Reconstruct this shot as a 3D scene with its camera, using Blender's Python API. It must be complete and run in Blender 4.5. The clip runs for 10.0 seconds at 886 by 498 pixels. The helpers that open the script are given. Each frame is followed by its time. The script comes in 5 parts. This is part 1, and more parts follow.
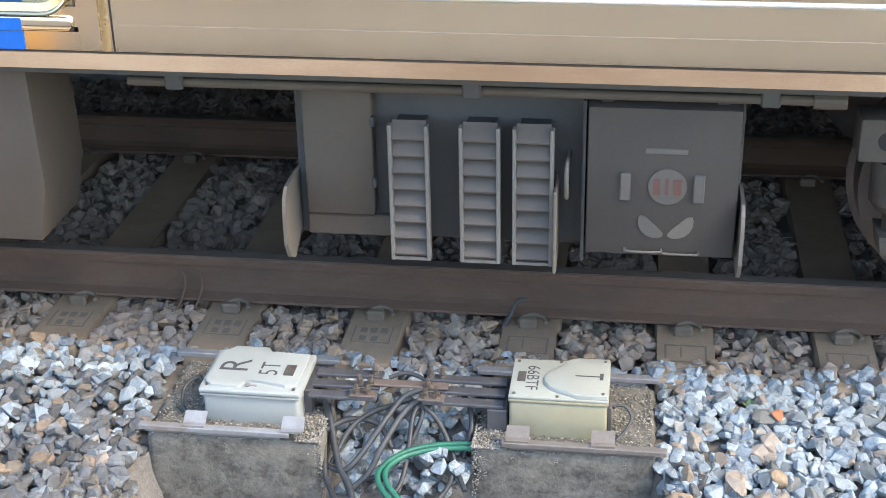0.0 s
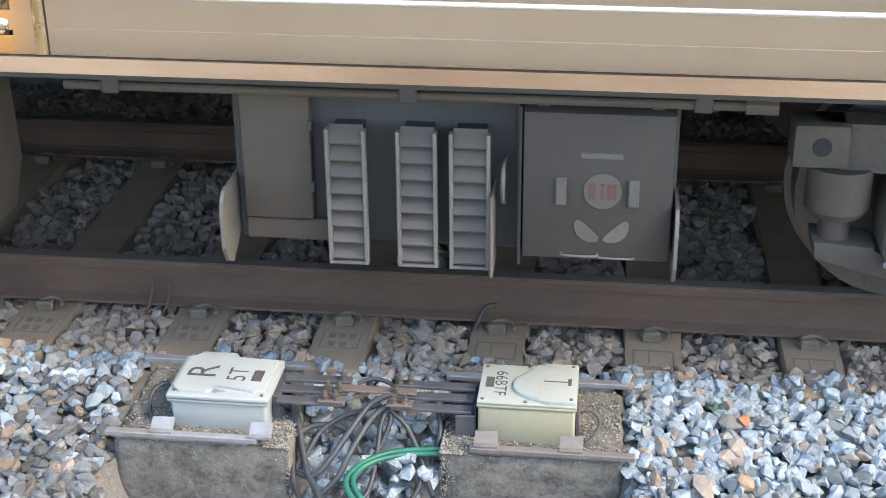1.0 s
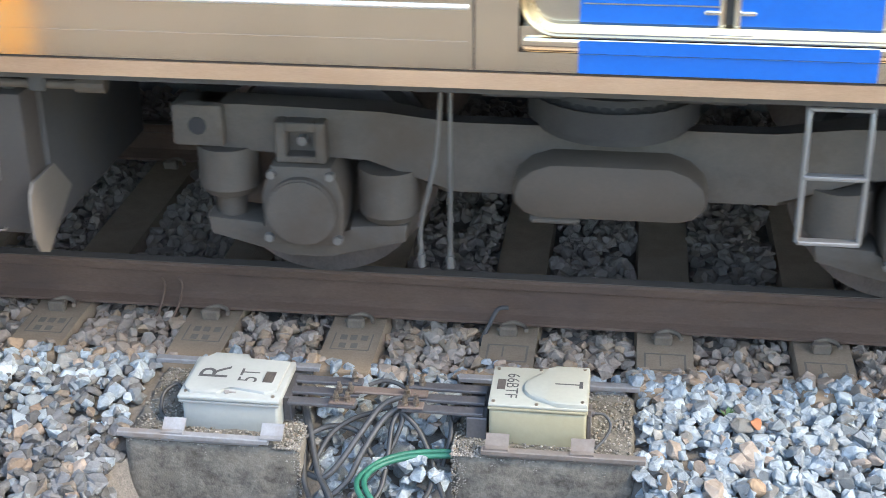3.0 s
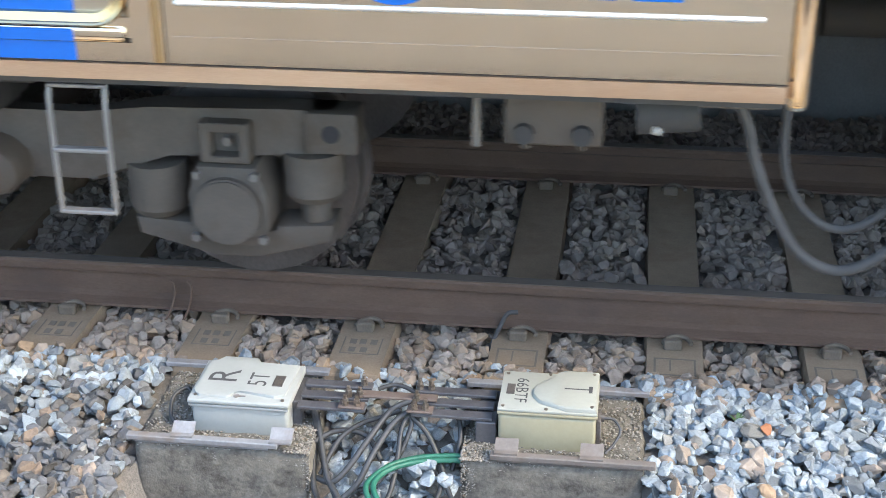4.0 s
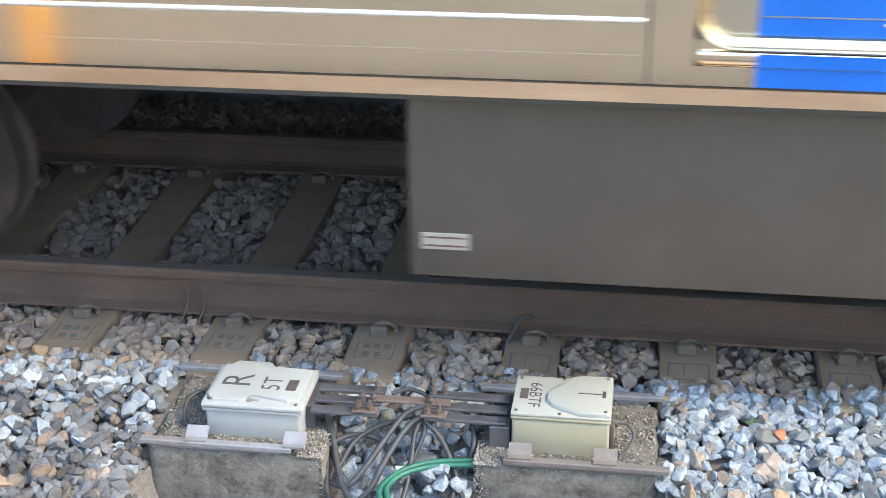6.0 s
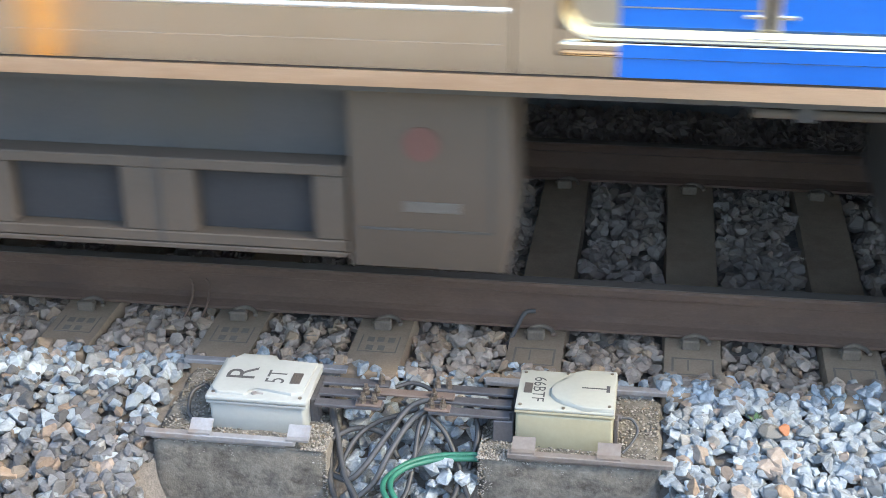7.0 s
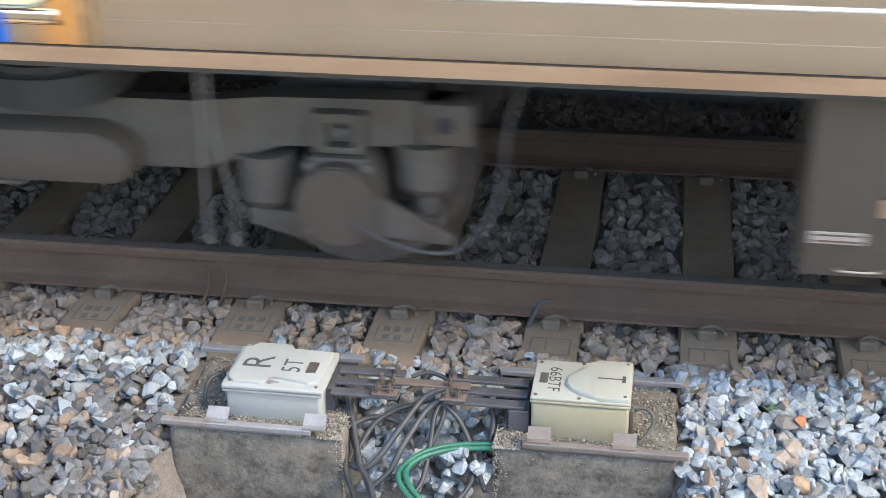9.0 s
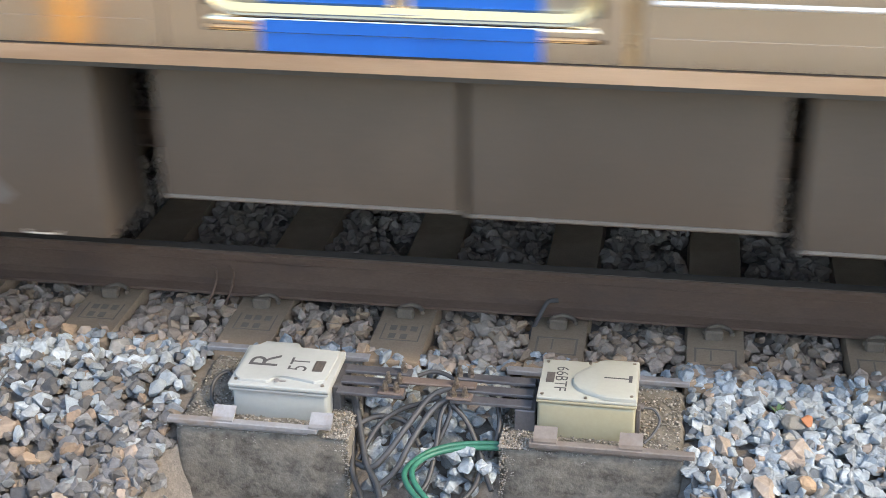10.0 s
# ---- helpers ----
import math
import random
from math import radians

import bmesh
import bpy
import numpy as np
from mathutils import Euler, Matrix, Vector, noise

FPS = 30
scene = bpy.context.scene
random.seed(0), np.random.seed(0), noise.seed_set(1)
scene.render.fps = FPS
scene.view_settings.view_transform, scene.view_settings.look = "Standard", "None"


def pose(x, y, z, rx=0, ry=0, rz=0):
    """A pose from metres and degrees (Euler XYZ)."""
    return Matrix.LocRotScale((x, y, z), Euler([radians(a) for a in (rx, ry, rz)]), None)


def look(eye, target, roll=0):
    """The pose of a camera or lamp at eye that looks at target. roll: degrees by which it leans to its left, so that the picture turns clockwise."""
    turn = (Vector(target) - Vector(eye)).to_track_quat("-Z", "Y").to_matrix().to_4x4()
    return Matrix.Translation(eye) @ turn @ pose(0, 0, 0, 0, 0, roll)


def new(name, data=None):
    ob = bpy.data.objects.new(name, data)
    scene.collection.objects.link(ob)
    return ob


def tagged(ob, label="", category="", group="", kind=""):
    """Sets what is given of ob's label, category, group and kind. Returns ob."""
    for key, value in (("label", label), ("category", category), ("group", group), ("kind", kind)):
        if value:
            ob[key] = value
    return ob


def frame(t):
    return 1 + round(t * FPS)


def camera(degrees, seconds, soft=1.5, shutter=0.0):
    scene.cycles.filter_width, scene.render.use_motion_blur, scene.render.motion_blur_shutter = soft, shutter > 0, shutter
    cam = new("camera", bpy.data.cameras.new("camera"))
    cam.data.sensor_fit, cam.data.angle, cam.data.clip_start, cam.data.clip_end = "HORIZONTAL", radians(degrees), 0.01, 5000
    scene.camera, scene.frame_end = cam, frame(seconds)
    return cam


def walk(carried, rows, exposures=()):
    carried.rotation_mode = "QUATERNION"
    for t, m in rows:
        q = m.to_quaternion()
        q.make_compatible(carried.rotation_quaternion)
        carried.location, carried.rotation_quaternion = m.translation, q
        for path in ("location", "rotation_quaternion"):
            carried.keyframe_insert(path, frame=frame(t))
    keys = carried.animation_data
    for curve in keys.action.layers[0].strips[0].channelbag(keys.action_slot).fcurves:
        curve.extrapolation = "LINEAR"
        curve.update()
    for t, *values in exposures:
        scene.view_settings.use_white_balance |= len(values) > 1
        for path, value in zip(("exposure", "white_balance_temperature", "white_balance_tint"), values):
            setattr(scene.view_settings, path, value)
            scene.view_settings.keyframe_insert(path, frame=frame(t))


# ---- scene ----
# ---- camera ----
EYE = (0.0, -4.90, 2.46)
STOPS = 2.48
cam = camera(34.7, 10.0, soft=0.65, shutter=0.2)
ROWS = [
    (0.0, 8.050, -25.821, 1.053),
    (0.5, 7.268, -25.688, 0.642),
    (1.0, 6.934, -25.614, 0.451),
    (1.5, 6.947, -25.612, 0.423),
    (2.0, 7.083, -25.615, 0.438),
    (2.5, 7.263, -25.590, 0.439),
    (4.0, 7.870, -25.345, 0.504),
    (4.5, 8.015, -25.274, 0.592),
    (5.0, 8.151, -25.204, 0.677),
    (5.5, 8.266, -25.133, 0.741),
    (7.0, 8.644, -25.401, 0.572),
    (7.5, 8.792, -25.605, 0.509),
    (8.0, 8.950, -25.754, 0.515),
    (8.5, 9.139, -25.817, 0.585),
    (9.0, 9.313, -25.811, 0.686),
    (9.5, 9.454, -25.810, 0.747),
    (10.0, 9.607, -25.841, 0.694),
]
walk(cam, [(t, pose(*EYE, 90 + pitch, roll, yaw)) for t, yaw, pitch, roll in ROWS], [(0.0, STOPS, 6650, 6), (6.5, STOPS, 6650, 6), (8.5, STOPS - 0.10, 6700, 7), (9.5, STOPS - 0.20, 7100, 9), (10.0, STOPS - 0.24, 7200, 9)])

# Way of the train along the track, metres, one value each fifth of a second.
RUN = [0.000, 0.018, 0.016, -0.004, -0.044, -0.105, -0.187, -0.294, -0.428, -0.592, -0.788, -1.018, -1.285, -1.588, -1.930, -2.310, -2.728, -3.185, -3.680, -4.213, -4.785, -5.395, -6.046, -6.739, -7.473, -8.244, -9.052, -9.897, -10.780, -11.701, -12.663, -13.665, -14.707, -15.788, -16.908, -18.066, -19.262, -20.496, -21.767, -23.075, -24.422, -25.806, -27.228, -28.688, -30.188, -31.729, -33.308, -34.924, -36.578, -38.272, -40.009]


def run(t):
    return float(np.interp(t, [0.2 * i for i in range(len(RUN))], RUN))


# ---- light ----
SUN_EL, SUN_AZ = 46.0, -18.0  # azimuth from +x towards +y
world = bpy.data.worlds.new("sky")
scene.world = world
world.use_nodes = True
wn = world.node_tree
sky = wn.nodes.new("ShaderNodeTexSky")
sky.sky_type, sky.sun_disc = "NISHITA", False
sky.sun_elevation, sky.sun_rotation = radians(SUN_EL), radians(90 - SUN_AZ)
sky.air_density, sky.dust_density = 1.0, 1.2
wn.links.new(sky.outputs[0], wn.nodes["Background"].inputs[0])
wn.nodes["Background"].inputs[1].default_value = 0.15
sun = new("sun", bpy.data.lights.new("sun", "SUN"))
sun.data.energy, sun.data.angle, sun.data.color = 0.62, radians(9), (1.0, 0.84, 0.62)
ce = math.cos(radians(SUN_EL))
sun.matrix_basis = look((20 * ce * math.cos(radians(SUN_AZ)), 20 * ce * math.sin(radians(SUN_AZ)), 20 * math.sin(radians(SUN_EL))), (0, 0, 0))


# ---- materials ----
def material(name, dark, light, rough=0.6, metal=0.0, scale=6.0, fine=90.0, bump=0.15, stretch=(1, 1, 1), vary=0.0, stain=None, coat=0.0):
    """Paint or mineral with broad and fine variation, fine relief, and patchy stains on request."""
    m = bpy.data.materials.new(name)
    m.use_nodes = True
    n, l = m.node_tree.nodes, m.node_tree.links
    b = n["Principled BSDF"]
    tc, mp = n.new("ShaderNodeTexCoord"), n.new("ShaderNodeMapping")
    mp.inputs["Scale"].default_value = stretch
    l.new(tc.outputs["Object"], mp.inputs[0])

    def noisy(s, detail):
        t = n.new("ShaderNodeTexNoise")
        t.inputs["Scale"].default_value, t.inputs["Detail"].default_value, t.inputs["Roughness"].default_value = s, detail, 0.65
        l.new(mp.outputs[0], t.inputs["Vector"])
        return t
    broad, grain = noisy(scale, 5), noisy(fine, 3)
    add = n.new("ShaderNodeMath")
    add.operation = "MULTIPLY_ADD"
    l.new(grain.outputs[0], add.inputs[0])
    add.inputs[1].default_value = 0.5
    l.new(broad.outputs[0], add.inputs[2])
    ramp = n.new("ShaderNodeValToRGB")
    ramp.color_ramp.elements[0].position, ramp.color_ramp.elements[1].position = 0.5, 1.0
    ramp.color_ramp.elements[0].color, ramp.color_ramp.elements[1].color = (*dark, 1), (*light, 1)
    l.new(add.outputs[0], ramp.inputs[0])
    out = ramp.outputs[0]
    if stain:
        spot = noisy(scale * 0.45, 6)
        cut = n.new("ShaderNodeValToRGB")
        cut.color_ramp.elements[0].position, cut.color_ramp.elements[1].position = 0.50, 0.68
        l.new(spot.outputs[0], cut.inputs[0])
        mix = n.new("ShaderNodeMixRGB")
        l.new(cut.outputs[0], mix.inputs[0])
        l.new(out, mix.inputs[1])
        mix.inputs[2].default_value = (*stain, 1)
        out = mix.outputs[0]
    if vary:
        info, hsv, rng = n.new("ShaderNodeObjectInfo"), n.new("ShaderNodeHueSaturation"), n.new("ShaderNodeMapRange")
        l.new(info.outputs["Random"], rng.inputs[0])
        rng.inputs["To Min"].default_value, rng.inputs["To Max"].default_value = 1 - vary, 1 + vary
        l.new(rng.outputs[0], hsv.inputs["Value"])
        l.new(out, hsv.inputs["Color"])
        out = hsv.outputs[0]
    l.new(out, b.inputs["Base Color"])
    rr = n.new("ShaderNodeMapRange")
    l.new(broad.outputs[0], rr.inputs[0])
    rr.inputs["To Min"].default_value, rr.inputs["To Max"].default_value = max(0.03, rough - 0.1), min(1.0, rough + 0.1)
    l.new(rr.outputs[0], b.inputs["Roughness"])
    b.inputs["Metallic"].default_value = metal
    b.inputs["Coat Weight"].default_value = coat
    if bump:
        bp = n.new("ShaderNodeBump")
        bp.inputs["Strength"].default_value, bp.inputs["Distance"].default_value = bump, 0.01
        l.new(add.outputs[0], bp.inputs["Height"])
        l.new(bp.outputs[0], b.inputs["Normal"])
    return m


def stone_material(name, stops, dust=None, amount=0.0):
    """Broken stone: a colour for each stone, veins and grain on it, and a film of dust."""
    m = bpy.data.materials.new(name)
    m.use_nodes = True
    n, l = m.node_tree.nodes, m.node_tree.links
    b = n["Principled BSDF"]
    geo, info, s = n.new("ShaderNodeNewGeometry"), n.new("ShaderNodeObjectInfo"), n.new("ShaderNodeMath")
    l.new(geo.outputs["Random Per Island"], s.inputs[0])
    l.new(info.outputs["Random"], s.inputs[1])
    fr = n.new("ShaderNodeMath")
    fr.operation = "FRACT"
    l.new(s.outputs[0], fr.inputs[0])
    ramp = n.new("ShaderNodeValToRGB")
    e = ramp.color_ramp.elements
    while len(e) < len(stops):
        e.new(0.5)
    for k, (pos, c) in enumerate(stops):
        e[k].position, e[k].color = pos, (*c, 1)
    ramp.color_ramp.interpolation = "CONSTANT"
    l.new(fr.outputs[0], ramp.inputs[0])
    tc = n.new("ShaderNodeTexCoord")
    grain, vein = n.new("ShaderNodeTexNoise"), n.new("ShaderNodeTexNoise")
    grain.inputs["Scale"].default_value, grain.inputs["Detail"].default_value = 160, 4
    vein.inputs["Scale"].default_value, vein.inputs["Detail"].default_value, vein.inputs["Distortion"].default_value = 28, 4, 1.5
    for t in (grain, vein):
        l.new(tc.outputs["Object"], t.inputs["Vector"])
    mr = n.new("ShaderNodeMapRange")
    l.new(vein.outputs[0], mr.inputs[0])
    mr.inputs["From Min"].default_value, mr.inputs["From Max"].default_value = 0.3, 0.7
    mr.inputs["To Min"].default_value, mr.inputs["To Max"].default_value = 0.66, 1.26
    hsv = n.new("ShaderNodeHueSaturation")
    l.new(mr.outputs[0], hsv.inputs["Value"])
    l.new(ramp.outputs[0], hsv.inputs["Color"])
    out = hsv.outputs[0]
    if dust:
        mix = n.new("ShaderNodeMixRGB")
        mix.inputs[0].default_value, mix.inputs[2].default_value = amount, (*dust, 1)
        l.new(out, mix.inputs[1])
        out = mix.outputs[0]
    l.new(out, b.inputs["Base Color"])
    b.inputs["Roughness"].default_value = 0.75
    bp = n.new("ShaderNodeBump")
    bp.inputs["Strength"].default_value, bp.inputs["Distance"].default_value = 0.7, 0.008
    l.new(grain.outputs[0], bp.inputs["Height"])
    l.new(bp.outputs[0], b.inputs["Normal"])
    return m


STEEL = material("brushed_stainless", (0.758, 0.684, 0.572), (0.883, 0.807, 0.688), 0.07, 1.0, 1.2, 160, 0.012, (0.3, 1, 6))
STEEL_DULL = material("dirty_stainless", (0.401, 0.285, 0.206), (0.591, 0.441, 0.325), 0.42, 0.85, 1.5, 200, 0.04, (0.5, 1, 3), stain=(0.363, 0.242, 0.166))
CHROME = material("polished_steel", (0.75, 0.74, 0.72), (0.85, 0.84, 0.82), 0.14, 1.0, 3, 100, 0.02)
# Gold tint puts a warm reflection into the polished steel's colour.
FRAME = material("gold_tinted_frame", (0.52, 0.41, 0.25), (0.60, 0.48, 0.30), 0.26, 1.0, 3, 100, 0.02)
BEAD = material("bright_bead_steel", (0.62, 0.62, 0.62), (0.72, 0.72, 0.72), 0.36, 0.7, 3, 100, 0.02)
BLUE = material("blue_film", (0.000, 0.079, 0.374), (0.003, 0.108, 0.461), 0.34, 0.0, 2, 60, 0.03)
RUBBER = material("black_rubber", (0.015, 0.015, 0.016), (0.035, 0.034, 0.033), 0.65, 0, 8, 90, 0.1)
GAP = material("black_sealant", (0.03, 0.022, 0.018), (0.05, 0.038, 0.03), 0.8)
LEAF = material("door_leaf_steel", (0.42, 0.39, 0.34), (0.52, 0.48, 0.42), 0.33, 1.0, 1.5, 200, 0.03)
UNDER = material("dusty_underframe_paint", (0.039, 0.038, 0.039), (0.062, 0.059, 0.056), 0.75, 0, 5, 70, 0.15, stain=(0.055, 0.049, 0.039))
EQUIP = material("dusty_grey_enamel", (0.058, 0.046, 0.035), (0.084, 0.065, 0.049), 0.74, 0, 3, 70, 0.1, stain=(0.064, 0.047, 0.033))
EQUIP_BROWN = material("brown_dusted_enamel", (0.065, 0.049, 0.035), (0.095, 0.071, 0.051), 0.74, 0, 2.5, 70, 0.1, stain=(0.078, 0.057, 0.040))
EQUIP_PALE = material("pale_grey_enamel", (0.107, 0.093, 0.077), (0.144, 0.125, 0.105), 0.55, 0, 4, 70, 0.06, stain=(0.091, 0.073, 0.056))
FILTER = material("tan_dusted_enamel", (0.120, 0.094, 0.072), (0.164, 0.130, 0.099), 0.6, 0, 4, 70, 0.06, stain=(0.104, 0.080, 0.059))
CASE_DARK = material("dark_dusty_enamel", (0.038, 0.031, 0.027), (0.057, 0.047, 0.038), 0.74, 0, 3, 70, 0.1, stain=(0.048, 0.037, 0.027))
CLIP = material("dusty_cast_iron", (0.113, 0.090, 0.068), (0.189, 0.153, 0.115), 0.9, 0.1, 12, 120, 0.3)
BOGIE = material("dusty_bogie_paint", (0.065, 0.055, 0.046), (0.098, 0.083, 0.067), 0.75, 0, 7, 90, 0.25, stain=(0.065, 0.048, 0.034))
SLAT = material("louvre_brown_grey", (0.065, 0.053, 0.043), (0.092, 0.074, 0.059), 0.6, 0, 6, 70, 0.06)
PALE = material("pale_metal", (0.128, 0.121, 0.111), (0.178, 0.170, 0.157), 0.45, 0.2, 6, 60, 0.05)
LADDER = material("aluminium_tube", (0.204, 0.201, 0.197), (0.268, 0.264, 0.261), 0.45, 0.5, 6, 60, 0.05)
LABEL = material("beige_label", (0.26, 0.165, 0.10), (0.34, 0.22, 0.14), 0.5, 0, 6, 60, 0.02)
LABEL_WHITE = material("white_label", (0.272, 0.250, 0.217), (0.336, 0.312, 0.277), 0.5, 0, 6, 60, 0.02)
LABEL_RED = material("red_marking", (0.090, 0.042, 0.034), (0.118, 0.053, 0.042), 0.6, 0, 6, 60, 0.02)
WIPED = material("wiped_enamel", (0.080, 0.073, 0.065), (0.108, 0.097, 0.085), 0.5, 0, 8, 70, 0.05)
# Near-black that paints the shade inside louvres, rack openings and holes.
HOLE = material("opening_shade_black", (0.02, 0.02, 0.022), (0.035, 0.034, 0.035), 0.9)
WHEEL = material("wheel_steel", (0.10, 0.09, 0.085), (0.18, 0.16, 0.15), 0.5, 0.7, 6, 60, 0.1)
RUST = material("rusty_rail_steel", (0.095, 0.058, 0.039), (0.146, 0.096, 0.068), 0.85, 0.1, 9, 120, 0.3, (0.4, 1, 1), stain=(0.090, 0.059, 0.045))
RAILTOP = material("worn_rail_top", (0.085, 0.070, 0.058), (0.125, 0.105, 0.088), 0.75, 0.1, 4, 200, 0.04, (0.2, 1, 1))
SLEEPER = material("sleeper_concrete", (0.209, 0.156, 0.105), (0.321, 0.244, 0.167), 0.9, 0, 6, 120, 0.35, vary=0.08, stain=(0.213, 0.140, 0.087))
# Darker concrete that paints the shade in the sleepers' stamped recesses.
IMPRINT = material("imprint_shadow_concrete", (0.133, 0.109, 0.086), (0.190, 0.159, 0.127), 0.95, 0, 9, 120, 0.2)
CONCRETE = material("weathered_concrete", (0.050, 0.045, 0.037), (0.245, 0.225, 0.188), 0.95, 0, 12, 55, 0.6, (1, 1, 1.2), stain=(0.19, 0.172, 0.14))
PEBBLE = stone_material("exposed_aggregate", [(0.0, (0.26, 0.24, 0.205)), (0.25, (0.17, 0.155, 0.13)), (0.45, (0.36, 0.335, 0.29)), (0.65, (0.22, 0.20, 0.17)), (0.82, (0.42, 0.39, 0.34)), (0.93, (0.28, 0.215, 0.15))], (0.22, 0.20, 0.17), 0.25)
GALV = material("galvanised_strip", (0.25, 0.25, 0.255), (0.36, 0.36, 0.365), 0.55, 0.3, 12, 80, 0.1, stain=(0.26, 0.22, 0.19))
STRIP = material("rust_filmed_strip", (0.162, 0.140, 0.123), (0.238, 0.212, 0.191), 0.65, 0.2, 12, 80, 0.1, stain=(0.178, 0.140, 0.115))
WHITE_BOX = material("white_enamel", (0.328, 0.344, 0.323), (0.377, 0.393, 0.372), 0.42, 0, 3, 60, 0.02, stain=(0.315, 0.323, 0.299))
CREAM_BOX = material("cream_enamel", (0.321, 0.298, 0.199), (0.376, 0.349, 0.239), 0.42, 0, 3, 60, 0.02, stain=(0.342, 0.312, 0.218))
CREAM_LID = material("cream_white_enamel", (0.360, 0.364, 0.312), (0.415, 0.419, 0.364), 0.42, 0, 3, 60, 0.02)
INK = material("black_marking_paint", (0.04, 0.04, 0.042), (0.10, 0.10, 0.10), 0.7, 0, 40, 200, 0.05)
PLATE = material("brown_name_plate", (0.085, 0.075, 0.07), (0.14, 0.125, 0.115), 0.5, 0.2, 30, 100, 0.05)
BAR = material("dark_steel_bar", (0.085, 0.085, 0.095), (0.15, 0.148, 0.155), 0.5, 0.4, 8, 90, 0.1)
RUSTBAR = material("rusted_steel_plate", (0.119, 0.089, 0.076), (0.187, 0.145, 0.123), 0.7, 0.2, 14, 120, 0.2)
BRASS = material("tarnished_brass", (0.22, 0.185, 0.15), (0.36, 0.31, 0.26), 0.45, 0.8, 30, 120, 0.1)
CABLE = material("black_cable_sheath", (0.023, 0.025, 0.027), (0.050, 0.052, 0.055), 0.5, 0, 12, 90, 0.05, stain=(0.066, 0.064, 0.061))
GREYCABLE = material("grey_cable_sheath", (0.041, 0.043, 0.045), (0.067, 0.069, 0.071), 0.5, 0, 12, 90, 0.05)
GREEN = material("green_cable_sheath", (0.016, 0.104, 0.068), (0.036, 0.180, 0.117), 0.5, 0, 10, 90, 0.03)
HOSE = material("dusty_hose", (0.049, 0.047, 0.045), (0.076, 0.072, 0.069), 0.7, 0, 10, 90, 0.1)
EARTH = material("ballast_fines", (0.110, 0.099, 0.088), (0.231, 0.209, 0.182), 1.0, 0, 25, 140, 0.8)
BED = material("rusty_track_bed", (0.36, 0.28, 0.20), (0.58, 0.48, 0.36), 1.0, 0, 10, 40, 0.8)
# Ochre chosen for the gold it reflects into curved steel edges.
BED_OCHRE = material("ochre_reflecting_bed", (0.52, 0.34, 0.16), (0.68, 0.46, 0.23), 1.0, 0, 10, 40, 0.8)
# Amber colour paints the gold reflection of a polished plate.
GOLD_PLATE = material("gold_reflection_tone", (0.62, 0.34, 0.12), (0.72, 0.42, 0.17), 0.3, 0, 3, 60, 0.02)
PLATFORM = material("platform_concrete", (0.55, 0.475, 0.375), (0.72, 0.635, 0.515), 0.9, 0, 2, 60, 0.2)
# Dark tone puts the shade beyond the train into the added far wall.
FARWALL = material("shade_dark_concrete", (0.151, 0.148, 0.145), (0.220, 0.217, 0.210), 0.95, 0, 2, 60, 0.3)
ORANGE = material("orange_enamel", (0.85, 0.40, 0.06), (0.95, 0.50, 0.10), 0.4, 0, 3, 60, 0.02)
REDSTONE = material("orange_red_stone", (0.320, 0.120, 0.056), (0.416, 0.192, 0.096), 0.8, 0, 30, 160, 0.3)
WEED = material("weed_leaf", (0.05, 0.10, 0.035), (0.09, 0.16, 0.06), 0.6, 0, 30, 120, 0.05)
OLDWOOD = material("rusty_brown_stub", (0.20, 0.125, 0.085), (0.34, 0.235, 0.17), 0.9, 0, 14, 90, 0.4)
STONE = stone_material("grey_blue_stone", [(0.0, (0.344, 0.400, 0.434)), (0.20, (0.273, 0.316, 0.343)), (0.38, (0.212, 0.239, 0.256)), (0.47, (0.410, 0.470, 0.507)), (0.62, (0.308, 0.343, 0.359)), (0.72, (0.294, 0.278, 0.243)), (0.80, (0.169, 0.187, 0.197)), (0.87, (0.301, 0.350, 0.371)), (0.95, (0.327, 0.258, 0.202))], (0.263, 0.271, 0.271), 0.15)
STONE_DARK = stone_material("dark_brown_stone", [(0.0, (0.170, 0.176, 0.186)), (0.22, (0.120, 0.124, 0.127)), (0.40, (0.075, 0.077, 0.079)), (0.55, (0.214, 0.226, 0.233)), (0.68, (0.208, 0.170, 0.130)), (0.80, (0.101, 0.095, 0.089)), (0.92, (0.252, 0.183, 0.130))], (0.126, 0.114, 0.101), 0.25)
STONE_RUST = stone_material("rust_dusted_stone", [(0.0, (0.347, 0.318, 0.283)), (0.25, (0.261, 0.236, 0.213)), (0.45, (0.347, 0.263, 0.188)), (0.62, (0.405, 0.371, 0.333)), (0.78, (0.182, 0.164, 0.146)), (0.88, (0.385, 0.272, 0.171))], (0.310, 0.222, 0.150), 0.50)
# Ballast copy with the hazy shade under the train put into its colour.
STONE_SHADE = stone_material("shade_dulled_stone", [(0.0, (0.266, 0.247, 0.230)), (0.25, (0.226, 0.208, 0.194)), (0.45, (0.266, 0.221, 0.178)), (0.62, (0.293, 0.273, 0.260)), (0.78, (0.193, 0.176, 0.162)), (0.88, (0.279, 0.221, 0.166))], (0.220, 0.178, 0.143), 0.72)


# ---- mesh helpers ----
def part(name, bm, mat, parent=None, label="", smooth=0.0):
    """Link a bmesh as one mesh object under a thing or part."""
    me = bpy.data.meshes.new(name)
    bmesh.ops.recalc_face_normals(bm, faces=bm.faces)
    bm.to_mesh(me)
    bm.free()
    me.materials.append(mat)
    if smooth:
        me.shade_smooth()
        me.set_sharp_from_angle(angle=radians(smooth))
    ob = new(name, me)
    ob.parent = parent
    return tagged(ob, label)


